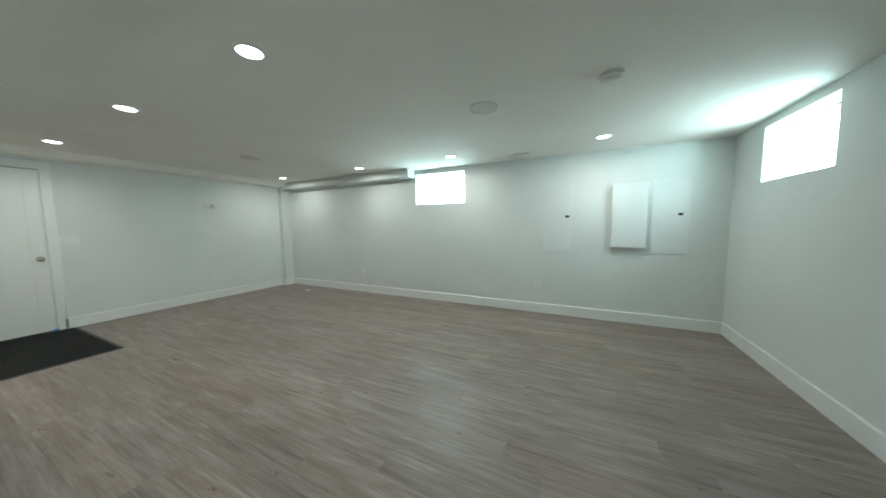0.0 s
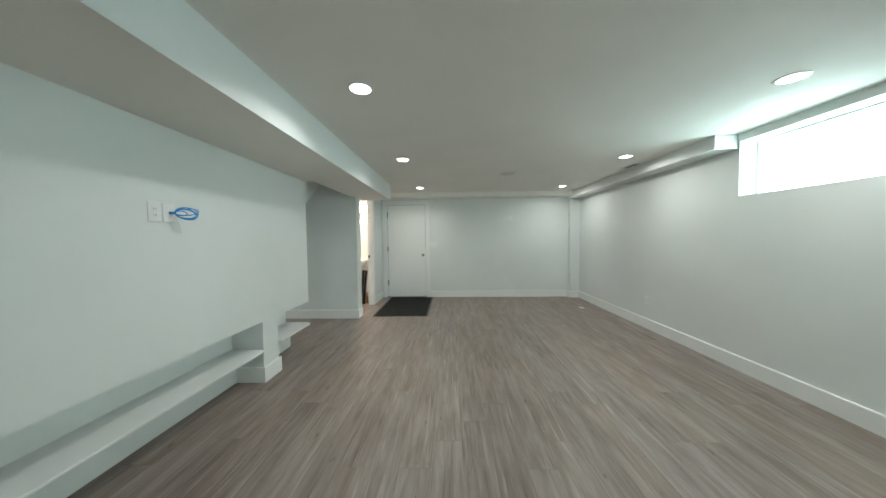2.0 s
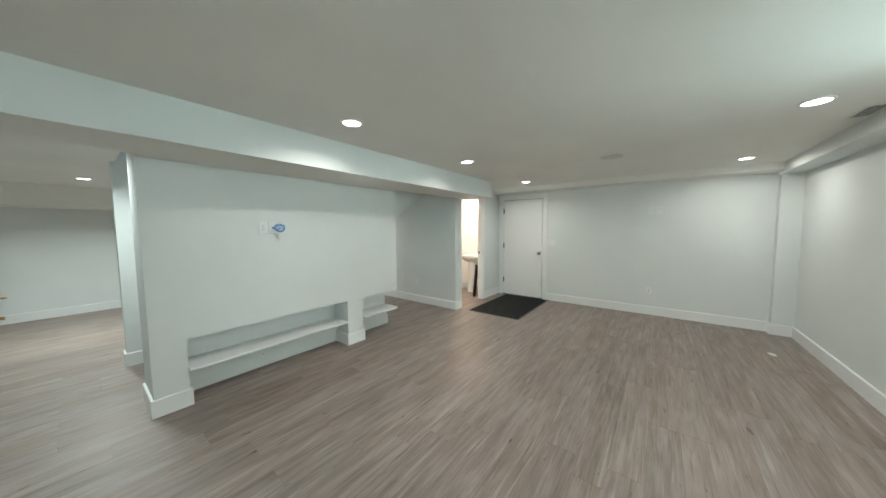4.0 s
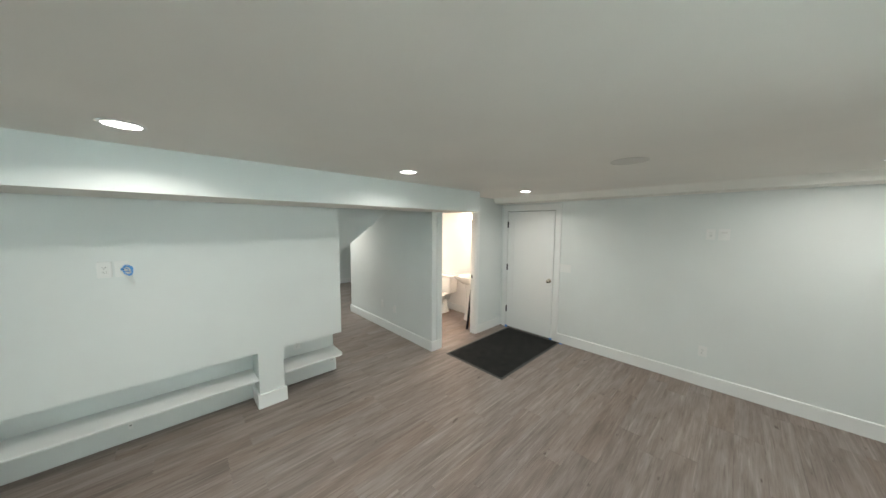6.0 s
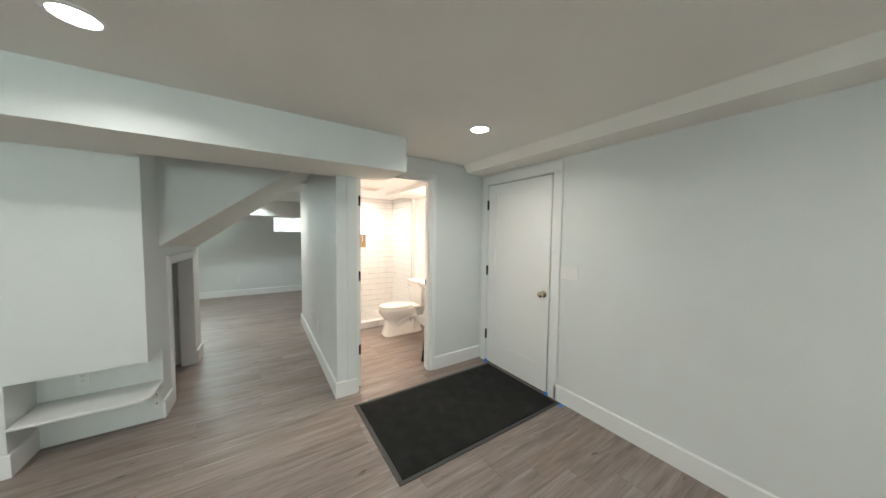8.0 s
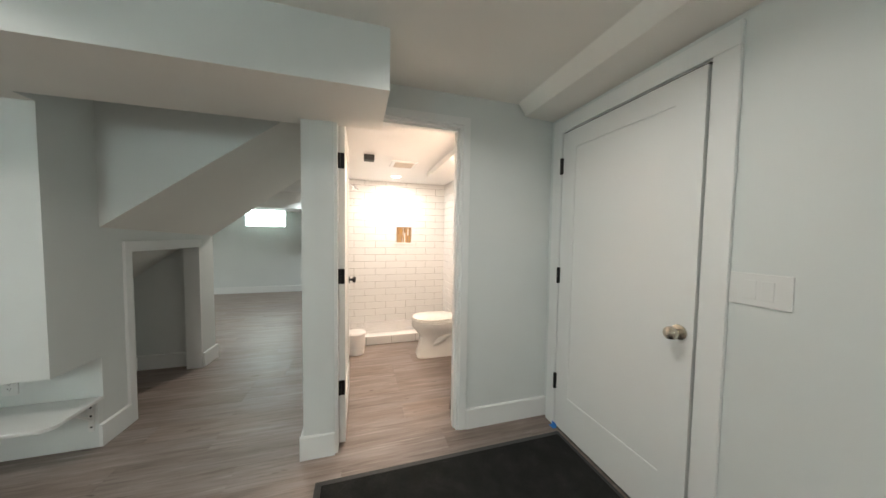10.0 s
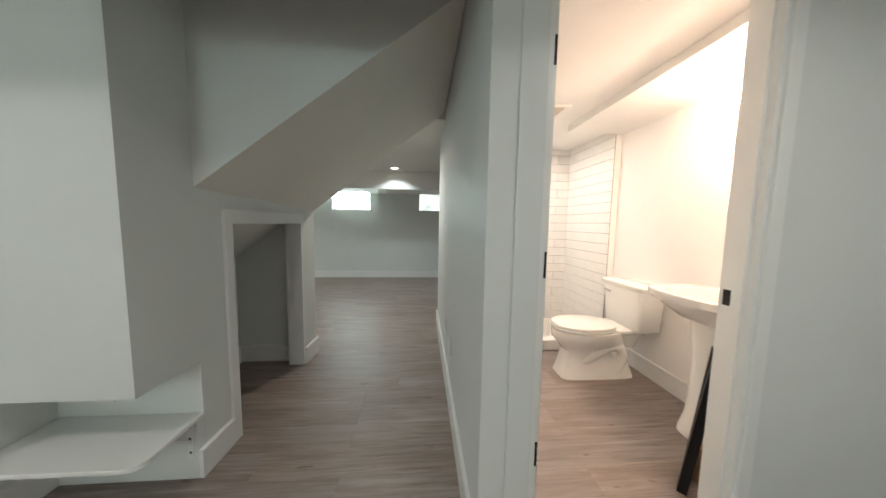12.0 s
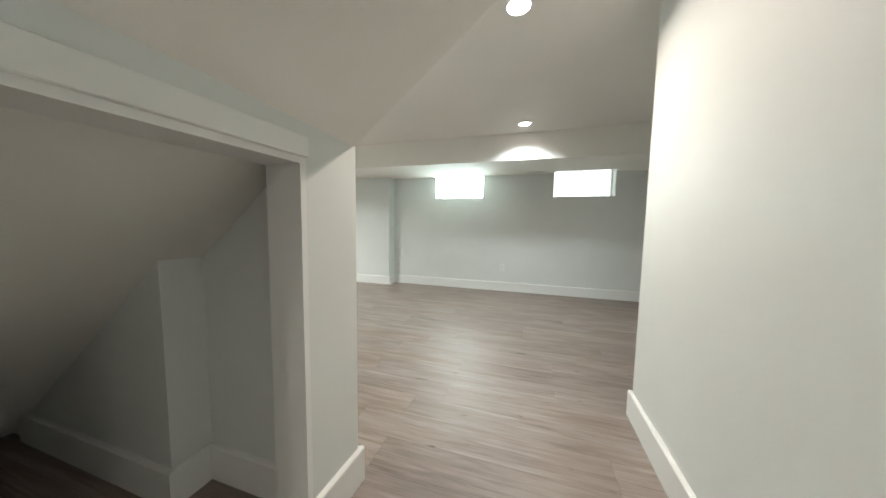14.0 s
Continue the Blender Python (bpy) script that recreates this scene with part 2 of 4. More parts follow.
def finish(name, bm, mat, smooth=False):
    bmesh.ops.recalc_face_normals(bm, faces=bm.faces[:])
    me = bpy.data.meshes.new(name)
    bm.to_mesh(me)
    bm.free()
    me.materials.append(mat)
    if smooth:
        me.polygons.foreach_set("use_smooth", [True] * len(me.polygons))
        me.set_sharp_from_angle(angle=radians(38))
    return me


def part(name, bm, mat, parent=None, label="", smooth=False):
    ob = new(name, finish(name, bm, mat, smooth))
    ob.parent = parent
    return tagged(ob, label=label)


def thing(name, m, label, category, group=""):
    ob = new(name)
    ob.empty_display_size = 0.1
    ob.matrix_world = m
    return tagged(ob, label, category, group)


def setting(name, bm, mat, label="", smooth=False):
    return tagged(part(name, bm, mat, None, label, smooth), kind="structure")


def holed(axis, a0, a1, u0, u1, v0, v1, holes=()):
    """A slab across the axis from a0 to a1, over u and v, with rectangular holes (u0, u1, v0, v1) through it."""
    us = sorted({u0, u1, *[h[i] for h in holes for i in (0, 1) if u0 < h[i] < u1]})
    vs = sorted({v0, v1, *[h[i] for h in holes for i in (2, 3) if v0 < h[i] < v1]})
    bm, cache = bmesh.new(), {}

    def vert(a, u, v):
        if (a, u, v) not in cache:
            cache[a, u, v] = bm.verts.new({"x": (a, u, v), "y": (u, a, v), "z": (u, v, a)}[axis])
        return cache[a, u, v]

    def solid(i, j):
        if not (0 <= i < len(us) - 1 and 0 <= j < len(vs) - 1):
            return False
        cu, cv = (us[i] + us[i + 1]) / 2, (vs[j] + vs[j + 1]) / 2
        return not any(h[0] < cu < h[1] and h[2] < cv < h[3] for h in holes)

    for i in range(len(us) - 1):
        for j in range(len(vs) - 1):
            if not solid(i, j):
                continue
            c = [(us[i], vs[j]), (us[i + 1], vs[j]), (us[i + 1], vs[j + 1]), (us[i], vs[j + 1])]
            for a in (a0, a1):
                bm.faces.new([vert(a, *p) for p in c])
            for (di, dj), (p, q) in zip(((0, -1), (1, 0), (0, 1), (-1, 0)), zip(c, c[1:] + c[:1])):
                if not solid(i + di, j + dj):
                    bm.faces.new((vert(a0, *p), vert(a0, *q), vert(a1, *q), vert(a1, *p)))
    return bm


# ---- shell ----
WIN_N, WIN_E = (-3.19, -2.275, 1.67, 2.185), (2.85, 3.71, 1.68, 2.18)
DOOR_Y0, DOOR_Y1, DOOR_Z = 0.122, 0.974, 2.05
FAR_WIN = ((-3.66, -2.87, 1.485, 2.02), (-5.54, -4.725, 1.485, 2.02))
BATH_X0, BATH_X1, BATH_TOP = -5.932, -5.135, 2.062
CLOSET = (-1.54, -0.722, -0.01, 1.213)
FAR_BULK_Z, FAR_BULK_Y = 1.83, -4.46
HALL_END, HALL_SKEW = -2.58, 0.022
SHOWER_X = -6.56

setting("floor", boxed(X_W - 0.3, X_E + 0.3, Y_S - 0.6, Y_N + 0.3, -0.2, -0.006), SUBFLOOR, "grey underlay below vinyl plank flooring")
setting("wall_north", holed("y", Y_N, Y_N + 0.32, X_W - 0.3, X_E + 0.3, 0, 2.6, [WIN_N]), WALL)
setting("wall_east", holed("x", X_E, X_E + 0.32, Y_S - 0.6, Y_N, 0, 2.6, [WIN_E]), WALL)
setting("wall_west", holed("x", X_W - 0.3, X_W, Y_S - 0.6, Y_N, 0, 2.6, [(DOOR_Y0, DOOR_Y1, -0.01, DOOR_Z)]), WALL)
setting("wall_south", holed("y", Y_S - 0.36, Y_S, X_W, -2.10, 0, 2.6, FAR_WIN), WALL)
setting("wall_southeast", holed("y", Y_S - 0.36, -5.23, -2.10, X_E, 0, 2.6), WALL)
setting("wall_bath_front", holed("y", -0.115, BATH_Y, X_W, HALL_W, 0, 2.6, [(BATH_X0, BATH_X1, -0.01, BATH_TOP)]), WALL)
hall = setting("wall_hall", boxed(HALL_W - 0.115, HALL_W, HALL_END, -0.115, 0, 2.6), WALL)
for v in hall.data.vertices:
    if v.co.y < -2 and v.co.x > HALL_W - 0.01:
        v.co.x -= HALL_SKEW
NICHE = (-6.047, -5.805, 1.222, 1.466)
setting("wall_bath_back", holed("y", HALL_END, -2.51, X_W, HALL_W - 0.115, 0, 2.6, [NICHE]), WALL)
# the passage wall runs a little askew
def lean(ob):
    for v in ob.data.vertices:
        if -4.0 < v.co.x < -3.5:
            v.co.x += 0.048 * (v.co.y - TV_Y)
    return ob


# media wall with two low recesses
tv = bmesh.new()
block(tv, HALL_E, PIER, -0.62, TV_Y, 0.555, 2.3)
block(tv, -1.385, PIER, -0.62, TV_Y, 0, 0.555)
block(tv, -3.112, -2.892, TV_BACK, TV_Y, 0, 0.555)
block(tv, HALL_E, -1.385, -0.62, TV_BACK, 0, 0.555)
for x0, x1 in ((-2.891, -1.386), (HALL_E, -3.113)):
    lean(setting("wall_apron", boxed(x0, x1, TV_BACK + 0.001, APRON, 0, 0.283), WALL, "pale grey apron below the recess shelf"))
lean(setting("wall_media", tv, WALL, "pale grey media wall with low shelf recesses"))
lean(setting("wall_closet", holed("x", HALL_E, HALL_E + 0.12, -1.775, -0.62, 0, 2.4, [CLOSET]), WALL))
setting("wall_stair", holed("y", -1.775, -1.62, -3.69, PIER + 0.03, 0, 2.4), WALL)
setting("wall_closet_inner", boxed(-3.22, -1.9, -1.62, -1.485, 0, 1.3), WALL)
# sloping underside of the stair, over the passage and in the closet
SLOPE = 0.755


def slope_z(x, y):
    north, south = 1.36 + SLOPE * (-3.735 - x), 1.318 + 0.775 * (-3.815 - x)
    return south + (y + 1.765) / 1.255 * (north - south)


sof = bmesh.new()
ys = (-0.51, -1.765)
low = [sof.verts.new((x, y, slope_z(x, y))) for x, y in ((-3.735, ys[0]), (HALL_W, ys[0]), (HALL_W, ys[1]), (-3.79, ys[1]))]
top = [sof.verts.new((v.co.x, v.co.y, 2.45)) for v in low]
sof.faces.new(low), sof.faces.new(top)
for i in range(4):
    sof.faces.new((low[i], low[(i + 1) % 4], top[(i + 1) % 4], top[i]))
slope = setting("stair_soffit", sof, WALL, "sloping plastered underside of the stair")
slope.data.materials.append(CEILING)
slope.data.polygons[0].material_index = 1
inner = bmesh.new()
prism(inner, [(HALL_E + 0.06, slope_z(HALL_E + 0.06, -1.1) - 0.02), (-2.05, -0.02), (-1.9, 0.02), (HALL_E + 0.06, slope_z(HALL_E + 0.06, -1.1) + 0.1)], -1.62, -0.62, "y")
setting("closet_soffit", inner, SOFFIT)
# ceilings
setting("ceiling", holed("z", CEIL, CEIL + 0.12, X_W, X_E, -0.52, Y_N), CEILING)
setting("ceiling_far", holed("z", FAR_CEIL, FAR_CEIL + 0.12, X_W, X_E, Y_S - 0.3, -1.765, []), CEILING)
setting("ceiling_southeast", boxed(PIER, X_E, -1.765, -0.10, FAR_CEIL, FAR_CEIL + 0.12), CEILING)
setting("ceiling_stair", boxed(HALL_E, PIER, -1.765, -0.52, 2.45, 2.55), CEILING)
setting("ceiling_bath", boxed(X_W, HALL_W - 0.115, -2.51, -0.115, BATH_CEIL, BATH_CEIL + 0.12), BATHWALL)
# the bathroom side of its walls has a warmer white coat
setting("wall_bath_west", boxed(X_W, X_W + 0.004, -1.70, -0.119, 0, BATH_CEIL - 0.001), BATHWALL)
setting("wall_bath_east", boxed(HALL_W - 0.119, HALL_W - 0.115, -1.72, -0.119, 0, BATH_CEIL - 0.001), BATHWALL)
setting("wall_bath_inner", holed("y", -0.119, -0.115, X_W, HALL_W - 0.115, 0, BATH_CEIL - 0.001, [(BATH_X0, BATH_X1, -0.01, BATH_TOP)]), BATHWALL)
beam = bmesh.new()
block(beam, HALL_W, X_E, -0.10, 0.454, BEAM_Z, CEIL)
block(beam, -5.41, HALL_W, -0.055, 0.454, BEAM_Z, CEIL)
block(beam, HALL_E, PIER, TV_Y, -0.10, BEAM_Z, CEIL)
beam_ob = setting("ceiling_beam", beam, WALL, "boxed-in ceiling beam over the media wall")
beam_ob.data.materials.append(CEILING)
for p in beam_ob.data.polygons:
    if p.normal.z < -0.5:
        p.material_index = 1
setting("ceiling_duct_north", boxed(X_W, -3.21, 4.055, Y_N, 2.125, CEIL), WALL)
duct = bmesh.new()
prism(duct, [(X_W, CEIL), (-6.33, CEIL), (-6.39, 2.175), (X_W, 2.165)], 0.0, 4.055, "y")
setting("ceiling_duct_west", duct, CEILING)
setting("ceiling_duct_bath", boxed(X_W, -6.09, -1.70, -0.119, 2.065, BATH_CEIL), BATHWALL)
setting("column_corner", boxed(X_W, -6.505, 4.07, Y_N, 0, 2.165), WALL)
far_bulk = holed("z", FAR_BULK_Z, FAR_CEIL, X_W, X_E, Y_S, FAR_BULK_Y, [(-3.66, -2.87, Y_S - 0.1, Y_S + 0.26), (-5.54, -4.725, Y_S - 0.1, Y_S + 0.14)])
setting("ceiling_duct_far", far_bulk, CEILING)
setting("shower_wall_furring", boxed(X_W, SHOWER_X, -2.51, -1.70, 0, BATH_CEIL), BATHWALL)


def baseboard(x0, y0, x1, y1, nx, ny, base=0.0):
    """A white board with an eased top along a wall from one point to the other; (nx, ny) points into the room."""
    bm = bmesh.new()
    d = Vector((x1 - x0, y1 - y0, 0))
    n = Vector((nx, ny, 0))
    prof = [(0, 0), (BASE_T, 0), (BASE_T, BASE_H - 0.006), (BASE_T - 0.006, BASE_H), (0, BASE_H)]
    a = [bm.verts.new(Vector((x0, y0, base)) + n * u + Vector((0, 0, v))) for u, v in prof]
    b = [bm.verts.new(v.co + d) for v in a]
    bm.faces.new(a), bm.faces.new(b)
    for i in range(len(a)):
        j = (i + 1) % len(a)
        bm.faces.new((a[i], a[j], b[j], b[i]))
    ob = setting("baseboard", bm, TRIM, "white painted baseboard")
    return lean(ob) if x0 == HALL_E else ob


T = BASE_T
for run in (
    (-6.505, Y_N, X_E, Y_N, 0, -1), (X_E, -5.23, X_E, Y_N, -1, 0), (X_W, 1.045, X_W, 4.07, 1, 0),
    (X_W, 4.07, -6.505 + T, 4.07, 0, -1), (-6.505, 4.07, -6.505, Y_N, 1, 0),
    (X_W, BATH_Y, BATH_X0 - 0.05, BATH_Y, 0, 1), (BATH_X1, BATH_Y, HALL_W + T, BATH_Y, 0, 1), (HALL_W - HALL_SKEW, HALL_END - T, HALL_W, BATH_Y, 1, 0),
    (-1.385 - T, TV_Y, PIER + T, TV_Y, 0, 1), (PIER, -0.62, PIER, TV_Y, 1, 0), (-1.385, APRON, -1.385, TV_Y, -1, 0),
    (-3.112 - T, TV_Y, -2.892 + T, TV_Y, 0, 1), (-3.112, APRON, -3.112, TV_Y, -1, 0), (-2.892, APRON, -2.892, TV_Y, 1, 0),
    (HALL_E, -0.665, HALL_E, APRON, -1, 0), (HALL_E, -1.775 - T, HALL_E, -1.545, -1, 0), (-3.80, -1.775, PIER, -1.775, 0, -1),
    (-1.60, -1.62, PIER + 0.03, -1.62, 0, 1), (PIER + 0.03, -1.775 - T, PIER + 0.03, -1.62 + T, 1, 0),
    (X_W, Y_S, -2.10, Y_S, 0, 1), (-2.10, -5.23, X_E, -5.23, 0, 1), (-2.10, Y_S, -2.10, -5.23 + T, -1, 0),
    (X_W, HALL_END, HALL_W - HALL_SKEW, HALL_END, 0, -1), (X_W, Y_S, X_W, HALL_END, 1, 0),
    (-3.645, -1.62, -3.22, -1.62, 0, 1), (-3.22 - T, -1.485, -2.2, -1.485, 0, 1), (-3.22, -1.62, -3.22, -1.485, -1, 0),
    (X_W, -1.70, X_W, -0.115, 1, 0), (HALL_W - 0.115, -1.70, HALL_W - 0.115, -0.9, -1, 0), (X_W, -0.115, BATH_X0 - 0.05, -0.115, 0, -1),
):
    baseboard(*run)


# ---- door and window trim ----
def casing(axis, at, out, u0, u1, top, width, proud=0.018, left=True, right=True, bottom=0.0):
    """Flat boards round an opening."""
    bm = bmesh.new()
    lo, hi = sorted((at, at + out * proud))

    def board(a, b, z0, z1):
        sizes = (a, b, lo, hi, z0, z1) if axis == "y" else (lo, hi, a, b, z0, z1)
        block(bm, *sizes, bevel=0.002, segments=1)
    if left:
        board(u0 - width, u0, bottom, top)
    if right:
        board(u1, u1 + width, bottom, top)
    board(u0 - (width if left else 0), u1 + (width if right else 0), top, top + width)
    return setting("trim", bm, TRIM, "flat white painted casing")


def jamb(axis, lo, hi, u0, u1, top, thick=0.018):
    """The lining of an opening, a little inside it."""
    bm = bmesh.new()
    for a, b, z0, z1 in ((u0, u0 + thick, 0, top - thick), (u1 - thick, u1, 0, top - thick), (u0, u1, top - thick, top)):
        block(bm, *((a, b, lo, hi, z0, z1) if axis == "y" else (lo, hi, a, b, z0, z1)))
    return setting("trim", bm, TRIM, "white painted door lining")


casing("x", X_W, 1, DOOR_Y0, DOOR_Y1, DOOR_Z, 0.088)
jamb("x", X_W - 0.14, X_W + 0.002, DOOR_Y0 - 0.002, DOOR_Y1 + 0.002, DOOR_Z + 0.002, 0.012)
casing("y", BATH_Y, 1, BATH_X0, BATH_X1, BATH_TOP, 0.05, 0.014, right=False)
setting("trim", boxed(BATH_X1, BATH_X1 + 0.085, BATH_Y, BATH_Y + 0.009, BASE_H, BEAM_Z), WALL, "flat casing painted as the wall")
jamb("y", -0.121, BATH_Y + 0.002, BATH_X0 - 0.002, BATH_X1 + 0.002, BATH_TOP + 0.002, 0.02)
stop = bmesh.new()
block(stop, BATH_X0 + 0.018, BATH_X0 + 0.03, -0.07, -0.035, 0, BATH_TOP - 0.03)
block(stop, BATH_X0 + 0.018, BATH_X1 - 0.018, -0.07, -0.035, BATH_TOP - 0.03, BATH_TOP - 0.018)
setting("trim", stop, TRIM, "white painted door stop")
lean(casing("x", HALL_E, -1, CLOSET[0], CLOSET[1], CLOSET[3], 0.057, left=False))
lean(jamb("x", HALL_E - 0.004, HALL_E + 0.122, CLOSET[0] - 0.002, CLOSET[1] + 0.002, CLOSET[3] + 0.002, 0.02))


DEEP = 0.10


def window(name, axis, at, u0, u1, v0, v1, power, lights=1, view=DAYGLOW):
    """A basement window: white frame in the deep reveal, glass, and the daylight behind it. at: the outer side of the wall."""
    sign = 1 if at > 0 else -1
    w = tagged(new(name), "white framed basement hopper window, blown out by daylight", "window", kind="structure")

    def board(bm, a, b, d0, d1, z0, z1, bevel=0.0):
        d = sorted((at - sign * d0, at - sign * d1))
        block(bm, *((a, b, d[0], d[1], z0, z1) if axis == "y" else (d[0], d[1], a, b, z0, z1)), bevel=bevel)
    fr = bmesh.new()
    t = 0.014
    board(fr, u0, u0 + t, DEEP, DEEP + 0.06, v0, v1, 0.004)
    board(fr, u1 - t, u1, DEEP, DEEP + 0.06, v0, v1, 0.004)
    board(fr, u0 + t, u1 - t, DEEP, DEEP + 0.06, v0, v0 + t, 0.004)
    board(fr, u0 + t, u1 - t, DEEP, DEEP + 0.06, v1 - t, v1, 0.004)
    for k in range(1, lights):
        c = u0 + (u1 - u0) * k / lights
        board(fr, c - 0.012, c + 0.012, DEEP + 0.005, DEEP + 0.05, v0 + t, v1 - t, 0.003)
    part("window_frame", fr, TRIM, w)
    for k in range(lights):
        a, b = u0 + t + (u1 - u0 - 2 * t) * k / lights, u0 + t + (u1 - u0 - 2 * t) * (k + 1) / lights
        g = bmesh.new()
        board(g, a + 0.001, b - 0.001, DEEP + 0.026, DEEP + 0.030, v0 + t, v1 - t)
        part("pane", g, GLASS, w, "clear window glass").visible_shadow = False
    back = bmesh.new()
    board(back, u0 - 0.25, u1 + 0.25, -0.10, -0.08, v0 - 0.25, v1 + 0.3)
    tagged(part("backdrop", back, view, None), kind="structure")
    if not power:
        return w
    lamp = bpy.data.lights.new("daylight", "AREA")
    lamp.shape, lamp.size, lamp.size_y, lamp.energy, lamp.color = "RECTANGLE", u1 - u0 - 0.02, v1 - v0 - 0.02, power, DAY_TINT
    ob = new("daylight", lamp)
    c = ((u0 + u1) / 2, at - sign * 0.012, (v0 + v1) / 2) if axis == "y" else (at - sign * 0.012, (u0 + u1) / 2, (v0 + v1) / 2)
    inward = (c[0], c[1] - sign, c[2]) if axis == "y" else (c[0] - sign, c[1], c[2])
    ob.matrix_world = look(c, inward)
    return w


window("window_1", "y", Y_N + 0.32, *WIN_N, DAY_WATTS * 0.62)
window("window_2", "x", X_E + 0.32, *WIN_E, DAY_WATTS * 0.92)
window("window_3", "y", Y_S - 0.36, *FAR_WIN[0], DAY_WATTS * 0.85)
window("window_4", "y", Y_S - 0.36, *FAR_WIN[1], 0, 1, GARDEN)


# ---- ceiling fittings ----
def recessed_light(x, y, z, watts=ROOM_WATTS, tint=ROOM_TINT, r=0.064, beam=150):
    t = thing("recessed_light", pose(x, y, z), "round white recessed ceiling light, lit", "ceiling light", "recessed ceiling lights")
    part("trim_ring", turned(bmesh.new(), [(r, -0.001), (r + 0.018, -0.001), (r + 0.016, -0.005), (r + 0.002, -0.008), (r, -0.006), (r, -0.001)], caps=False), PLASTIC, t, smooth=True)
    part("diffuser", turned(bmesh.new(), [(0.01, -0.002), (r, -0.002), (r, -0.004), (0.01, -0.0045)]), LED, t, "glowing frosted lens")
    lamp = bpy.data.lights.new("bulb", "AREA")
    lamp.shape, lamp.size, lamp.energy, lamp.color, lamp.spread = "DISK", 2 * r - 0.01, watts, tint, radians(beam)
    ob = new("bulb", lamp)
    ob.parent = t
    ob.location = (0, 0, -0.012)
    return t


for x, y in ((-2.22, 0.945), (-3.845, 0.945), (-5.76, 0.945), (-0.37, 3.58), (-2.22, 3.61), (-3.88, 3.625), (-5.80, 3.625)):
    recessed_light(x, y, CEIL, ROOM_WATTS * (0.80 if y > 3 else 0.5 if x == -3.845 else 0.66 if x == -5.76 else 0.80), beam=174 if y > 3 else 152)
for x, y, part_power, tint in ((-4.31, -4.16, 0.5, COOL_TINT), (-4.315, -2.44, 0.66, HALL_TINT), (-1.0, -0.9, 0.85, FAR_TINT), (-1.0, -3.3, 2.2, FAR_TINT)):
    recessed_light(x, y, FAR_CEIL, FAR_WATTS * part_power, tint, 0.058, 156 if tint == HALL_TINT else 128 if tint == COOL_TINT else 146)


def round_plate(name, x, y, r, mat, label, category, depth=0.006):
    t = thing(name, pose(x, y, CEIL), label, category)
    part("rim", turned(bmesh.new(), [(r - 0.006, 0), (r, -0.001), (r, -depth), (r - 0.006, -depth - 0.001), (r - 0.006, 0)], caps=False), mat, t, smooth=True)
    part("grille", turned(bmesh.new(), [(0.004, -0.001), (r - 0.006, -0.001), (r - 0.006, -depth + 0.001), (0.004, -depth)]), mat, t)
    return t


for x, y in ((-1.31, 2.24), (-4.685, 2.37)):
    tagged(round_plate("ceiling_speaker", x, y, 0.115, GREYPLASTIC, "round flush ceiling speaker with a pale grille", "speaker"), group="ceiling speakers")

smoke = thing("smoke_detector", pose(-0.42, 2.12, CEIL), "round white smoke detector on the ceiling", "smoke detector")
part("mounting_plate", turned(bmesh.new(), [(0.075, 0), (0.078, -0.004), (0.075, -0.012), (0.06, -0.012)]), PLASTIC, smoke, smooth=True)
part("body", turned(bmesh.new(), [(0.062, -0.012), (0.066, -0.016), (0.064, -0.034), (0.05, -0.043), (0.02, -0.046)]), PORCELAIN, smoke, smooth=True)


def register(x, y, z, length, width, turn=0):
    t = thing("ceiling_vent", pose(x, y, z, 0, 0, turn), "slim white metal ceiling air register", "air vent", "ceiling vents")
    fr = bmesh.new()
    l, w, b = length / 2, width / 2, 0.014
    for a in ((-l, l, -w, -w + b), (-l, l, w - b, w), (-l, -l + b, -w + b, w - b), (l - b, l, -w + b, w - b)):
        block(fr, *a, -0.006, 0.0)
    part("frame", fr, PLASTIC, t)
    # no hole behind the slats: a dark sheet gives the duct's shade
    part("backing", boxed(-l + b, l - b, -w + b, w - b, -0.001, 0.0), SLOT, t, "dark sheet in place of the shaded duct")
    k = -w + b + 0.008
    while k < w - b - 0.004:
        s = bmesh.new()
        prism(s, [(k - 0.005, -0.005), (k + 0.003, -0.001), (k + 0.005, -0.002), (k - 0.003, -0.006)], -l + b, l - b, "x")
        part("slat", s, PLASTIC, t)
        k += 0.014
    return t


register(-1.35, 3.93, CEIL, 0.30, 0.08)
register(-4.36, 3.985, CEIL, 0.30, 0.12)
register(-4.46, -5.30, FAR_BULK_Z, 0.28, 0.08)


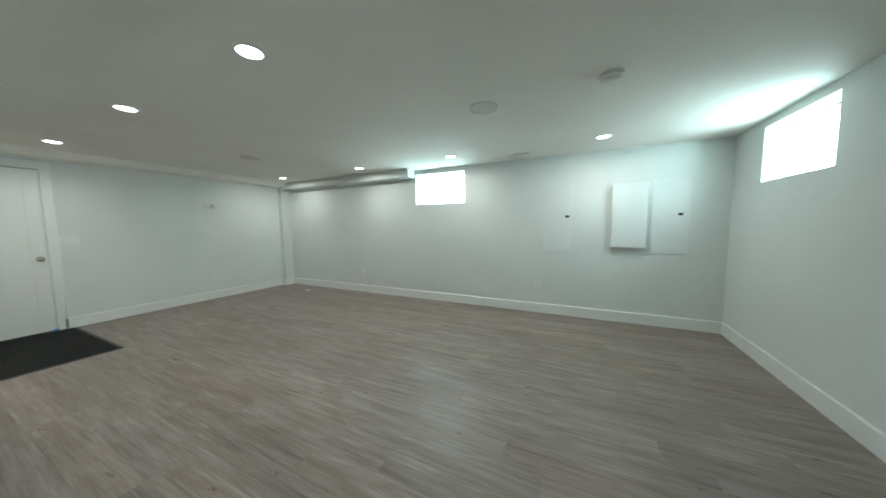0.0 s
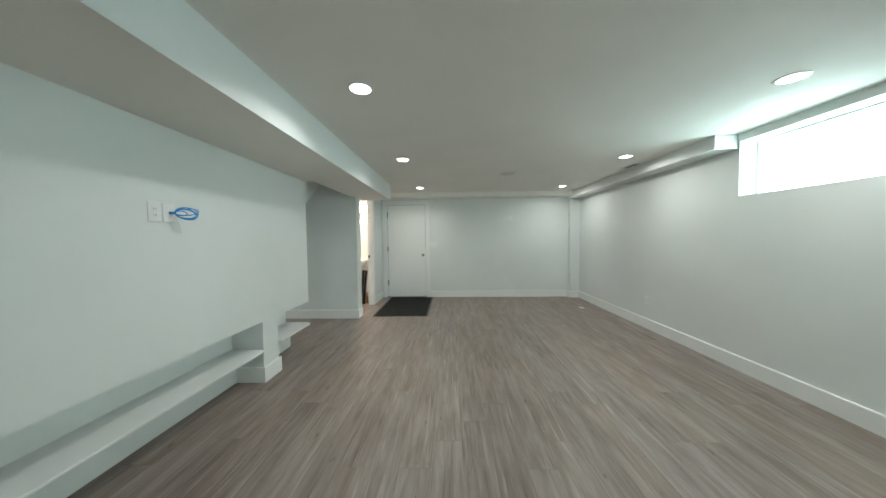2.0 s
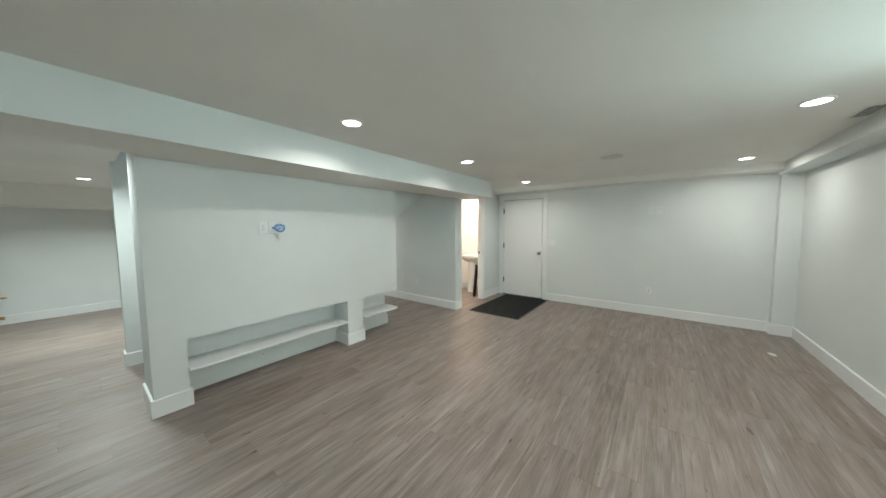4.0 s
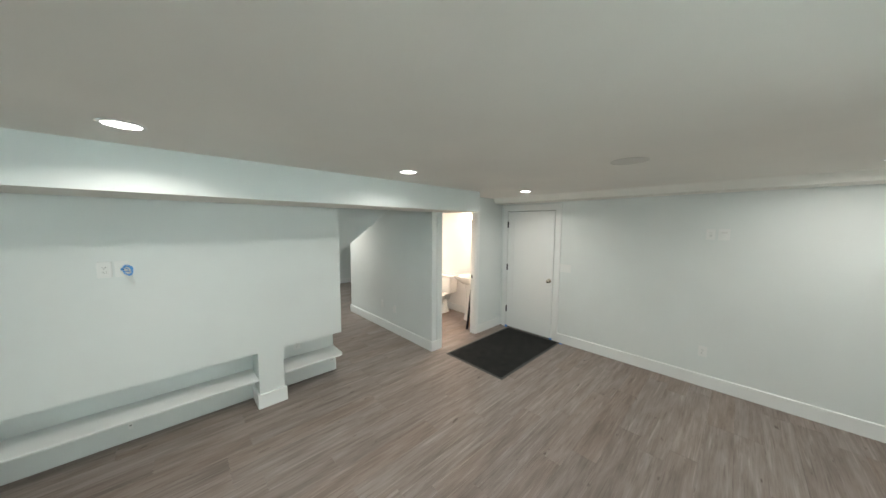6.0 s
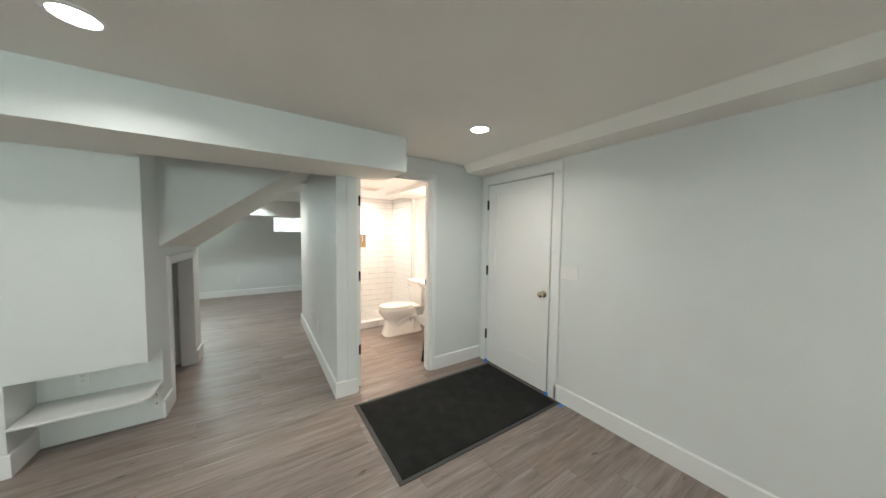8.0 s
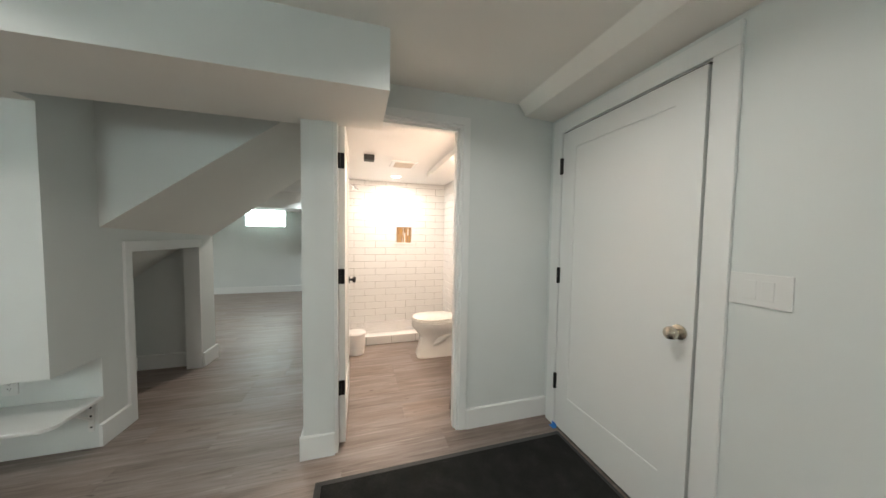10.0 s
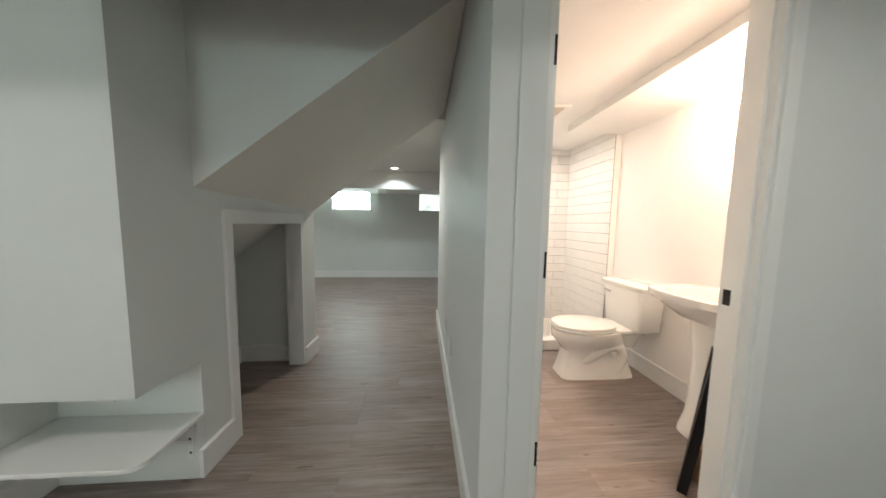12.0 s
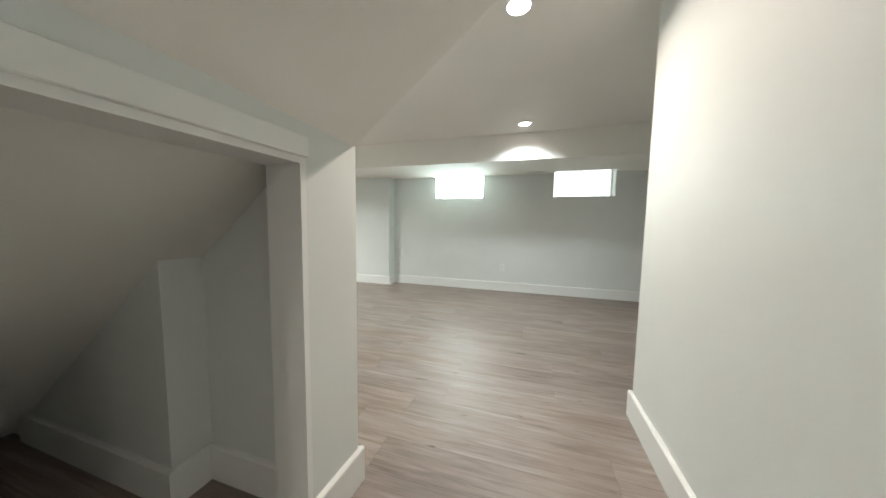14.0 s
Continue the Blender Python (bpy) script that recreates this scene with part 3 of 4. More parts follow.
# ---- doors ----
def entry_door():
    d = tagged(new("door_1"), "closed white single-panel shaker door with satin nickel knob", "door", kind="structure")
    face, w = X_W + 0.018, DOOR_Y1 - DOOR_Y0
    y0, y1, z0, z1 = DOOR_Y0 + 0.014, DOOR_Y1 - 0.0135, 0.018, DOOR_Z - 0.016
    slab = bmesh.new()
    st = 0.115
    for a in ((y0, y0 + st, z0, z1), (y1 - st, y1, z0, z1), (y0 + st, y1 - st, z0, z0 + 0.245), (y0 + st, y1 - st, z1 - 0.115, z1)):
        block(slab, face - 0.044, face, *a)
    part("slab", slab, TRIM, d)
    part("panel", boxed(face - 0.034, face - 0.005, y0 + st - 0.001, y1 - st + 0.001, z0 + 0.244, z1 - 0.114), TRIM, d)
    for z in (0.333, 1.077, 1.818):
        h = bmesh.new()
        block(h, face - 0.002, face + 0.003, y0 - 0.013, y0 + 0.007, z - 0.052, z + 0.052)
        turned(h, [(0.009, z - 0.054), (0.011, z - 0.052), (0.011, z + 0.052), (0.009, z + 0.054)], (face + 0.007, y0 - 0.003, 0), steps=12)
        part("hinge", h, BLACK, d, "black butt hinge")
    ky, kz = y1 - 0.052, 0.937
    knob = turned(bmesh.new(), [(0.030, 0.0), (0.033, 0.003), (0.032, 0.007), (0.014, 0.012), (0.011, 0.022), (0.014, 0.030), (0.025, 0.038), (0.0285, 0.050), (0.026, 0.062), (0.012, 0.069), (0.004, 0.070)], (face, ky, kz), "x")
    part("knob", knob, NICKEL, d, "satin nickel round knob", True)
    # dark strips stand in for the shadow line round the slab
    gap_strips = bmesh.new()
    block(gap_strips, face - 0.060, face - 0.010, y0 - 0.0055, y0 - 0.0005, z0, z1)
    block(gap_strips, face - 0.060, face - 0.024, y1 + 0.0005, y1 + 0.0055, z0, z1)
    block(gap_strips, face - 0.060, face - 0.045, y0 - 0.006, y1 + 0.008, z1 - 0.004, z1 + 0.008)
    block(gap_strips, face - 0.045, face - 0.004, y0 - 0.0055, y1 + 0.0055, z1 + 0.0005, z1 + 0.0060)
    part("gap_shade", gap_strips, RUBBER, d, "dark strips standing in for shade in the door gap")
    part("door_sweep", boxed(face - 0.04, face - 0.004, y0, y1, 0.004, 0.018), RUBBER, d, "dark gap and sweep under the door")
    return d


entry_door()
for y in (DOOR_Y0 - 0.01, DOOR_Y1 - 0.035):
    tp = bmesh.new()
    block(tp, X_W + 0.0185, X_W + 0.0195, y, y + 0.045, 0.0, 0.028)
    block(tp, X_W + 0.0195, X_W + 0.045, y, y + 0.045, 0.0, 0.001)
    tagged(part("masking_tape", tp, TAPE), "scrap of blue masking tape at the door foot", "tape", "tape scraps")
tp = boxed(X_W + 0.03, X_W + 0.07, 1.10, 1.16, 0.0, 0.001)
tagged(part("masking_tape", tp, TAPE), "scrap of blue masking tape on the floor", "tape", "tape scraps")


def bath_door():
    """The bathroom door stands open into the bathroom, against its east wall."""
    d = tagged(new("door_2"), "white panel door standing open into the bathroom", "door", kind="structure")
    x1, y0, y1 = BATH_X1 - 0.022, -0.80, -0.075
    z0, z1, st = 0.015, BATH_TOP - 0.03, 0.11
    slab = bmesh.new()
    for a in ((y0, y0 + st, z0, z1), (y1 - st, y1, z0, z1), (y0 + st, y1 - st, z0, z0 + 0.24), (y0 + st, y1 - st, z1 - 0.11, z1)):
        block(slab, x1 - 0.036, x1, *a)
    part("slab", slab, TRIM, d)
    part("panel", boxed(x1 - 0.027, x1 - 0.009, y0 + st - 0.001, y1 - st + 0.001, z0 + 0.239, z1 - 0.109), TRIM, d)
    for z in (0.372, 1.078, 1.785):
        h = bmesh.new()
        block(h, x1 - 0.034, x1 + 0.003, y1 - 0.001, y1 + 0.003, z - 0.047, z + 0.047, bevel=0.001)
        turned(h, [(0.007, z - 0.046), (0.008, z - 0.045), (0.008, z + 0.045), (0.007, z + 0.046)], (BATH_X1 - 0.026, -0.072, 0), steps=12)
        part("hinge", h, BLACK, d, "black butt hinge")
    knob = turned(bmesh.new(), [(0.028, 0.0), (0.03, -0.006), (0.011, -0.010), (0.010, -0.026), (0.024, -0.034), (0.027, -0.045), (0.02, -0.056), (0.004, -0.058)], (x1 - 0.036, y0 + 0.07, 0.955), "x")
    part("knob", knob, BLACK, d, "black round knob", True)
    return d


bath_door()
strike = bmesh.new()
block(strike, BATH_X0 + 0.018, BATH_X0 + 0.0205, -0.106, -0.078, 0.925, 0.985, bevel=0.001)
tagged(part("strike_plate", strike, BLACK), "black metal strike plate on the door lining", "strike plate")

# ---- entrance mat ----
mat_t = thing("door_mat", pose(-5.82, 0.655, 0.0), "large charcoal ribbed entrance mat on the plank floor", "mat")
part("carpet", boxed(-0.745, 0.735, -0.435, 0.435, 0.001, 0.010, bevel=0.003), CARPET, mat_t)
edge = bmesh.new()
for a in ((-0.768, 0.768, -0.466, -0.436), (-0.768, 0.768, 0.436, 0.466), (-0.768, -0.746, -0.436, 0.436), (0.736, 0.768, -0.436, 0.436)):
    block(edge, *a, 0.0005, 0.006, bevel=0.002)
part("border", edge, RUBBER, mat_t, "dark rubber border")


# ---- shelves in the media wall ----
def shelf(outline, z, label, supports):
    xs, ys = [p[0] for p in outline], [p[1] for p in outline]
    t = thing("wall_shelf", pose(0, 0, 0), label, "shelf", "media wall shelves")
    bm = bmesh.new()
    prism(bm, outline, z - 0.019, z)
    bmesh.ops.bevel(bm, geom=[e for e in bm.edges if abs(e.verts[0].co.z - e.verts[1].co.z) < 1e-6], offset=0.006, segments=2, affect="EDGES", profile=0.5)
    part("board", bm, TRIM, t, smooth=True)
    for x in supports:
        b = bmesh.new()
        block(b, x - 0.014, x + 0.014, APRON, APRON + 0.003, z - 0.20, z - 0.02)
        block(b, x - 0.014, x + 0.014, APRON + 0.003, APRON + 0.15, z - 0.023, z - 0.0195)
        prism(b, [(APRON + 0.003, z - 0.13), (APRON + 0.13, z - 0.023), (APRON + 0.115, z - 0.023), (APRON + 0.003, z - 0.115)], x - 0.005, x + 0.005, "x")
        br = part("bracket", b, PLASTIC, t, "white steel shelf bracket")
        for k in (0.045, 0.10, 0.17):
            part("screw", turned(bmesh.new(), [(0.006, 0), (0.006, 0.002), (0.003, 0.004)], (x, APRON + 0.003, z - k), "y", 8), SLOT, br)
    return t


shelf([(-2.885, TV_BACK), (-1.392, TV_BACK), (-1.392, TV_Y + 0.022), (-2.885, TV_Y + 0.022)], 0.303, "long white painted shelf in the media wall recess", (-2.02,))
arc = [(-3.676 - 0.055 * math.sin(a), TV_Y - 0.027 + 0.055 * math.cos(a)) for a in (radians(9 * k) for k in range(11))]
shelf([(-3.122, TV_BACK), (-3.122, TV_Y + 0.028)] + arc + [(-3.738, TV_BACK)], 0.303, "short white shelf with a rounded corner in the open recess", (-3.70,))


# ---- electrical plates ----
def wall_plate(m, label, width=0.072, height=0.116, insert="duplex"):
    """A cover plate in its own plane: x along the wall, y out of it, z up."""
    t = thing("outlet_plate" if insert == "duplex" else "switch_plate" if insert == "switch" else "media_plate", m, label, "outlet" if insert == "duplex" else "switch" if insert == "switch" else "wall plate", "wall plates")
    part("cover", boxed(-width / 2, width / 2, 0, 0.006, -height / 2, height / 2, bevel=0.0025), PLASTIC, t)
    n = max(1, round(width / 0.05) - 1) if insert == "switch" else 1
    for k in range(n):
        c = (k - (n - 1) / 2) * 0.046
        r = part("insert", boxed(c - 0.0165, c + 0.0165, 0.006, 0.0085 if insert == "switch" else 0.0075, -0.033, 0.033, bevel=0.001), PLASTIC, t)
        if insert == "duplex":
            for z in (-0.017, 0.017):
                s = bmesh.new()
                block(s, c - 0.008, c - 0.0055, 0.0075, 0.008, z - 0.004, z + 0.006)
                block(s, c + 0.0055, c + 0.008, 0.0075, 0.008, z - 0.004, z + 0.006)
                turned(s, [(0.0025, 0.0075), (0.0025, 0.008)], (c, 0, z - 0.009), "y", 8)
                part("slots", s, SLOT, r)
    return t


wall_plate(pose(-1.12, Y_N, 0.43, 0, 0, 180), "white duplex outlet low on the pale wall")
wall_plate(pose(-4.42, Y_N, 0.40, 0, 0, 180), "white duplex outlet low on the pale wall")
wall_plate(pose(X_W, 2.725, 0.40, 0, 0, -90), "white duplex outlet low on the pale wall")
wall_plate(pose(X_W, 2.71, 1.72, 0, 0, -90), "white duplex outlet at television height")
wall_plate(pose(X_W, 1.145, 1.163, 0, 0, -90), "white three-rocker light switch beside the door", 0.165, 0.116, "switch")
wall_plate(pose(HALL_W, -1.33, 0.42, 0, 0, -90), "white duplex outlet low in the passage")
wall_plate(pose(HALL_W, -0.945, 0.40, 0, 0, -90), "white blank plate low in the passage", insert="media")
wall_plate(pose(-4.0, Y_S, 0.37), "white duplex outlet low on the far wall")
wall_plate(pose(-3.32, TV_BACK, 0.425), "white duplex outlet inside the shelf recess")
wall_plate(pose(-1.99, TV_Y, 1.467), "white duplex outlet on the media wall")
data = wall_plate(pose(-2.075, TV_Y, 1.467), "white cable pass-through plate on the media wall", insert="media")
cover = thing("cable_plate", pose(X_W, 2.815, 1.72, 0, 0, -90), "white nosed cable entry plate", "wall plate", "wall plates")
part("cover", boxed(-0.045, 0.045, 0, 0.006, -0.06, 0.06, bevel=0.0025), PLASTIC, cover)
nose = bmesh.new()
prism(nose, [(0.006, -0.02), (0.032, -0.03), (0.028, 0.004), (0.006, 0.03)], -0.025, 0.025, "x")
part("nose", nose, PLASTIC, cover)

# blue network cable, coiled and hanging from its plate
pts = [(-2.077, TV_Y + 0.008, 1.466), (-2.078, TV_Y + 0.03, 1.467)]
for reach, rise, drop in ((0.066, 0.036, -0.004), (0.060, 0.027, -0.010), (0.068, 0.020, 0.012), (0.036, 0.014, -0.004), (0.064, 0.033, -0.014)):
    for k in range(1, 25):
        a = 2 * math.pi * k / 24
        out = 0.86 * reach * (1 - math.cos(a))
        pts.append((-2.080 - 0.5 * out, TV_Y + 0.034 + 0.85 * out + 0.004 * math.sin(a + 40 * reach), 1.467 + rise * math.sin(a) + drop * (1 - math.cos(a)) / 2))
cable = thing("network_cable", pose(0, 0, 0), "coiled blue network cable hanging from the wall plate", "cable")
part("coil", tube(bmesh.new(), pts, 0.0028, 8), BLUE, cable, smooth=True)
part("plug", boxed(-2.084, -2.070, TV_Y + 0.006, TV_Y + 0.035, 1.458, 1.474, bevel=0.002), BLUE, cable)
pts = [(-2.085 - 0.03 * math.sin(3.0 * k / 20) - 0.03 * k / 20, TV_Y + 0.012 + 0.01 * math.sin(3.14 * k / 20), 1.42 - 0.075 * math.sin(3.14 * k / 20)) for k in range(21)]
tagged(part("coaxial_cable", tube(bmesh.new(), pts, 0.0019, 8), PLASTIC, smooth=True), "thin white cable looping below the wall plate", "cable")


# ---- electrical panels on the north wall ----
def panel_cover(x0, x1, z0, z1, latch, proud, label):
    t = thing("electrical_panel", pose(0, Y_N, 0, 0, 0, 0), label, "electrical panel", "electrical panels")
    part("frame", boxed(x0, x1, -proud, 0, z0, z1, bevel=0.003), PANELMETAL, t)
    if latch:
        part("door", boxed(x0 + 0.035, x1 - 0.03, -proud - 0.005, -proud, z0 + 0.045, z1 - 0.04, bevel=0.002), PANELMETAL, t)
        part("latch", boxed(latch - 0.03, latch + 0.02, -proud - 0.009, -proud - 0.004, 1.395, 1.425, bevel=0.002), BLACK, t, "black recessed latch")
    else:
        part("lid", boxed(x0 - 0.006, x1 + 0.006, -proud - 0.012, -proud, z0 - 0.006, z1 + 0.006, bevel=0.003), PANELMETAL, t)
    return t


panel_cover(-1.05, -0.68, 0.918, 1.832, -0.735, 0.007, "flush white electrical panel cover with black latch")
panel_cover(-0.205, 0.165, 1.003, 1.80, None, 0.05, "white steel equipment box standing proud of the wall")
panel_cover(0.232, 0.597, 0.925, 1.835, 0.515, 0.007, "flush white electrical panel cover with black latch")

scrap = bmesh.new()
prism(scrap, [(-0.045, -0.02), (0.03, -0.028), (0.05, 0.008), (0.0, 0.03), (-0.05, 0.015)], 0.0005, 0.006)
ob = tagged(part("paper_scrap", scrap, PLASTIC), "small crumpled white scrap on the floor", "paper scrap")
ob.matrix_world = pose(-5.59, 3.90, 0, 0, 0, 20)


# ---- bathroom ----
def superellipse(cx, cy, rx, ry, z, n=2.3, steps=32):
    out = []
    for i in range(steps):
        a = 2 * math.pi * i / steps
        c, s = math.cos(a), math.sin(a)
        x = rx * math.copysign(abs(c) ** (2 / n), c)
        y = ry * math.copysign(abs(s) ** (2 / n), s)
        out.append((cx + x, cy + y, z))
    return out


def loft(bm, rings, close=True):
    rs = [[bm.verts.new(p) for p in r] for r in rings]
    n = len(rs[0])
    for a, b in zip(rs, rs[1:]):
        for i in range(n):
            bm.faces.new((a[i], a[(i + 1) % n], b[(i + 1) % n], b[i]))
    if close:
        bm.faces.new(rs[0]), bm.faces.new(rs[-1])
    return bm


def toilet():
    """Local x points from the tank to the front of the bowl."""
    t = thing("toilet", pose(X_W, -1.285, 0), "white two-piece porcelain toilet with closed lid", "toilet")
    bowl = bmesh.new()
    loft(bowl, [superellipse(0.43, 0, 0.303, 0.118, 0.0, 6), superellipse(0.43, 0, 0.301, 0.116, 0.02, 6), superellipse(0.43, 0, 0.288, 0.107, 0.06, 5.5), superellipse(0.435, 0, 0.268, 0.098, 0.13, 5), superellipse(0.44, 0, 0.252, 0.094, 0.215, 4),
                superellipse(0.46, 0, 0.272, 0.13, 0.265, 2.7), superellipse(0.49, 0, 0.285, 0.165, 0.315, 2.3), superellipse(0.50, 0, 0.288, 0.182, 0.36, 2.2), superellipse(0.50, 0, 0.286, 0.185, 0.388, 2.2), superellipse(0.50, 0, 0.26, 0.165, 0.393, 2.2)])
    part("bowl", bowl, PORCELAIN, t, smooth=True)
    deck = bmesh.new()
    loft(deck, [superellipse(0.20, 0, 0.11, 0.075, 0.24, 3), superellipse(0.195, 0, 0.13, 0.095, 0.33, 3.2), superellipse(0.185, 0, 0.155, 0.135, 0.375, 4), superellipse(0.18, 0, 0.165, 0.15, 0.385, 5), superellipse(0.18, 0, 0.165, 0.15, 0.402, 5), superellipse(0.18, 0, 0.155, 0.14, 0.41, 5)])
    part("deck", deck, PORCELAIN, t, smooth=True)
    trap = tube(bmesh.new(), [(0.56, 0.058, 0.13), (0.48, 0.076, 0.185), (0.40, 0.086, 0.245), (0.33, 0.088, 0.268), (0.265, 0.086, 0.25), (0.235, 0.082, 0.19), (0.25, 0.078, 0.11), (0.28, 0.07, 0.04)], 0.042, 14)
    part("trapway", trap, PORCELAIN, t, smooth=True)
    part("bolt_cap", turned(bmesh.new(), [(0.024, 0), (0.022, 0.012), (0.008, 0.018)], (0.325, 0.092, 0.195), "y", 16), PLASTIC, t)
    seat = bmesh.new()
    loft(seat, [superellipse(0.535, 0, 0.245, 0.18, 0.394), superellipse(0.535, 0, 0.252, 0.186, 0.40), superellipse(0.535, 0, 0.25, 0.184, 0.412)])
    part("seat", seat, PORCELAIN, t, smooth=True)
    lid = bmesh.new()
    loft(lid, [superellipse(0.532, 0, 0.24, 0.176, 0.416), superellipse(0.532, 0, 0.248, 0.182, 0.42), superellipse(0.532, 0, 0.246, 0.18, 0.432), superellipse(0.532, 0, 0.22, 0.156, 0.438)])
    part("lid", lid, PORCELAIN, t, smooth=True)
    tank = bmesh.new()
    loft(tank, [superellipse(0.115, 0, 0.094, 0.196, 0.408, 9), superellipse(0.115, 0, 0.098, 0.201, 0.414, 9), superellipse(0.119, 0, 0.104, 0.212, 0.56, 9), superellipse(0.122, 0, 0.109, 0.224, 0.726, 9)])
    part("tank", tank, PORCELAIN, t, smooth=True)
    cover = bmesh.new()
    loft(cover, [superellipse(0.124, 0, 0.114, 0.233, 0.726, 9), superellipse(0.124, 0, 0.120, 0.241, 0.737, 9), superellipse(0.124, 0, 0.120, 0.241, 0.756, 9), superellipse(0.124, 0, 0.107, 0.226, 0.765, 9)])
    part("tank_lid", cover, PORCELAIN, t, smooth=True)
    lever = bmesh.new()
    block(lever, 0.229, 0.243, -0.19, -0.10, 0.66, 0.678, bevel=0.005)
    part("flush_lever", lever, CHROME, t, smooth=True)
    supply = tube(bmesh.new(), [(0.03, -0.20, 0.15), (0.08, -0.21, 0.16), (0.12, -0.21, 0.22), (0.12, -0.19, 0.39)], 0.007, 8)
    part("supply_hose", supply, STEEL, t, smooth=True)
    return t


toilet()


def pedestal_sink():
    t = thing("pedestal_sink", pose(X_W, -0.54, 0), "white porcelain pedestal sink with chrome tap", "sink")
    col = bmesh.new()
    loft(col, [superellipse(0.205, 0, 0.112, 0.122, 0.0, 3), superellipse(0.205, 0, 0.110, 0.119, 0.03, 3), superellipse(0.20, 0, 0.095, 0.10, 0.12, 3), superellipse(0.20, 0, 0.086, 0.092, 0.22, 3), superellipse(0.20, 0, 0.08, 0.085, 0.45, 3), superellipse(0.21, 0, 0.095, 0.105, 0.68, 3), superellipse(0.22, 0, 0.12, 0.15, 0.74, 3)])
    part("pedestal", col, PORCELAIN, t, smooth=True)
    basin = bmesh.new()
    loft(basin, [superellipse(0.23, 0, 0.12, 0.16, 0.70, 3), superellipse(0.24, 0, 0.19, 0.20, 0.76, 3), superellipse(0.245, 0, 0.235, 0.25, 0.80, 3.4), superellipse(0.245, 0, 0.245, 0.265, 0.815, 3.6), superellipse(0.245, 0, 0.245, 0.265, 0.85, 3.6),
                superellipse(0.245, 0, 0.23, 0.25, 0.856, 3.4), superellipse(0.27, 0, 0.17, 0.19, 0.85, 2.6), superellipse(0.27, 0, 0.13, 0.15, 0.76, 2.3), superellipse(0.27, 0, 0.03, 0.03, 0.73, 2)])
    part("basin", basin, PORCELAIN, t, smooth=True)
    tap = bmesh.new()
    turned(tap, [(0.026, 0.856), (0.024, 0.866), (0.016, 0.872), (0.014, 0.96), (0.018, 0.97), (0.004, 0.975)], (0.07, 0, 0), steps=16)
    tube(tap, [(0.07, 0, 0.93), (0.12, 0, 0.955), (0.17, 0, 0.945), (0.19, 0, 0.925)], 0.010)
    part("tap", tap, CHROME, t, smooth=True)
    part("tap_handle", tube(bmesh.new(), [(0.07, 0, 0.97), (0.06, 0, 0.985), (0.10, 0, 1.0)], 0.007), CHROME, t, smooth=True)
    return t


pedestal_sink()

# folded black easel-like frame and carton behind the door lining
lean_t = thing("leaning_frame", pose(0, 0, 0), "tall narrow black frame leaning behind the door lining", "frame")
EDGE = ((Vector((-5.97, -0.24, 0.004)), Vector((-6.02, -0.185, 0.67))), (Vector((-6.06, -0.31, 0.004)), Vector((-6.11, -0.27, 0.67))))
for a, b in EDGE:
    part("rail", tube(bmesh.new(), [a, b], 0.026, 4), BLACK, lean_t)
for k in (0.06, 0.5, 0.95):
    part("crossbar", tube(bmesh.new(), [EDGE[0][0].lerp(EDGE[0][1], k), EDGE[1][0].lerp(EDGE[1][1], k)], 0.013, 4), BLACK, lean_t)
box_t = thing("cardboard_box", pose(-6.17, -0.24, 0, 0, 0, 8), "small brown cardboard box on the bathroom floor", "box")
part("carton", boxed(-0.08, 0.08, -0.07, 0.07, 0.0, 0.17, bevel=0.003), CARTON, box_t)
part("flap", boxed(-0.081, 0.081, -0.068, -0.002, 0.170, 0.173), CARTON, box_t)

bin_t = thing("waste_bin", pose(-5.245, -1.50, 0), "small white round bathroom waste bin", "bin")
part("body", turned(bmesh.new(), [(0.075, 0.0), (0.085, 0.004), (0.1, 0.22), (0.1, 0.225)]), PLASTIC, bin_t, smooth=True)
part("lid", turned(bmesh.new(), [(0.103, 0.222), (0.104, 0.236), (0.09, 0.25), (0.02, 0.258)]), PLASTIC, bin_t, smooth=True)


def vanity_light():
    t = thing("vanity_light", pose(X_W, -0.45, 1.89), "brushed bathroom wall light with glowing glass shades", "wall light")
    part("back_plate", boxed(0, 0.022, -0.06, 0.06, -0.055, 0.055, bevel=0.006), NICKEL, t, smooth=True)
    part("bar", tube(bmesh.new(), [(0.055, -0.17, 0.02), (0.055, 0.17, 0.02)], 0.011), NICKEL, t, smooth=True)
    for y in (-0.155, 0.0, 0.155):
        part("arm", tube(bmesh.new(), [(0.022, y * 0.2, 0.01), (0.055, y, 0.02), (0.15, y, 0.01)], 0.008), NICKEL, t, smooth=True)
        part("shade", turned(bmesh.new(), [(0.028, 0.01), (0.038, 0.03), (0.05, 0.10), (0.052, 0.11), (0.02, 0.10)], (0.15, y, 0)), BULB, t, "glowing frosted glass shade", True)
    return t


vanity_light()
recessed_light(-5.75, -2.08, BATH_CEIL, BATH_WATTS, BATH_TINT, 0.058, 172)

fan = thing("exhaust_fan", pose(-5.745, -1.40, BATH_CEIL), "square white bathroom exhaust fan grille", "exhaust fan")
part("frame", boxed(-0.14, 0.14, -0.14, 0.14, -0.012, 0, bevel=0.004), PLASTIC, fan)
for k in range(9):
    part("slat", boxed(-0.10, 0.10, -0.096 + k * 0.024, -0.080 + k * 0.024, -0.016, -0.011), GRILLE, fan)
hatch = thing("ceiling_bracket", pose(-5.37, -1.16, BATH_CEIL), "dark metal bracket on the bathroom ceiling", "bracket")
part("plate", boxed(-0.05, 0.05, -0.05, 0.05, -0.05, 0.0, bevel=0.003), RUBBER, hatch)

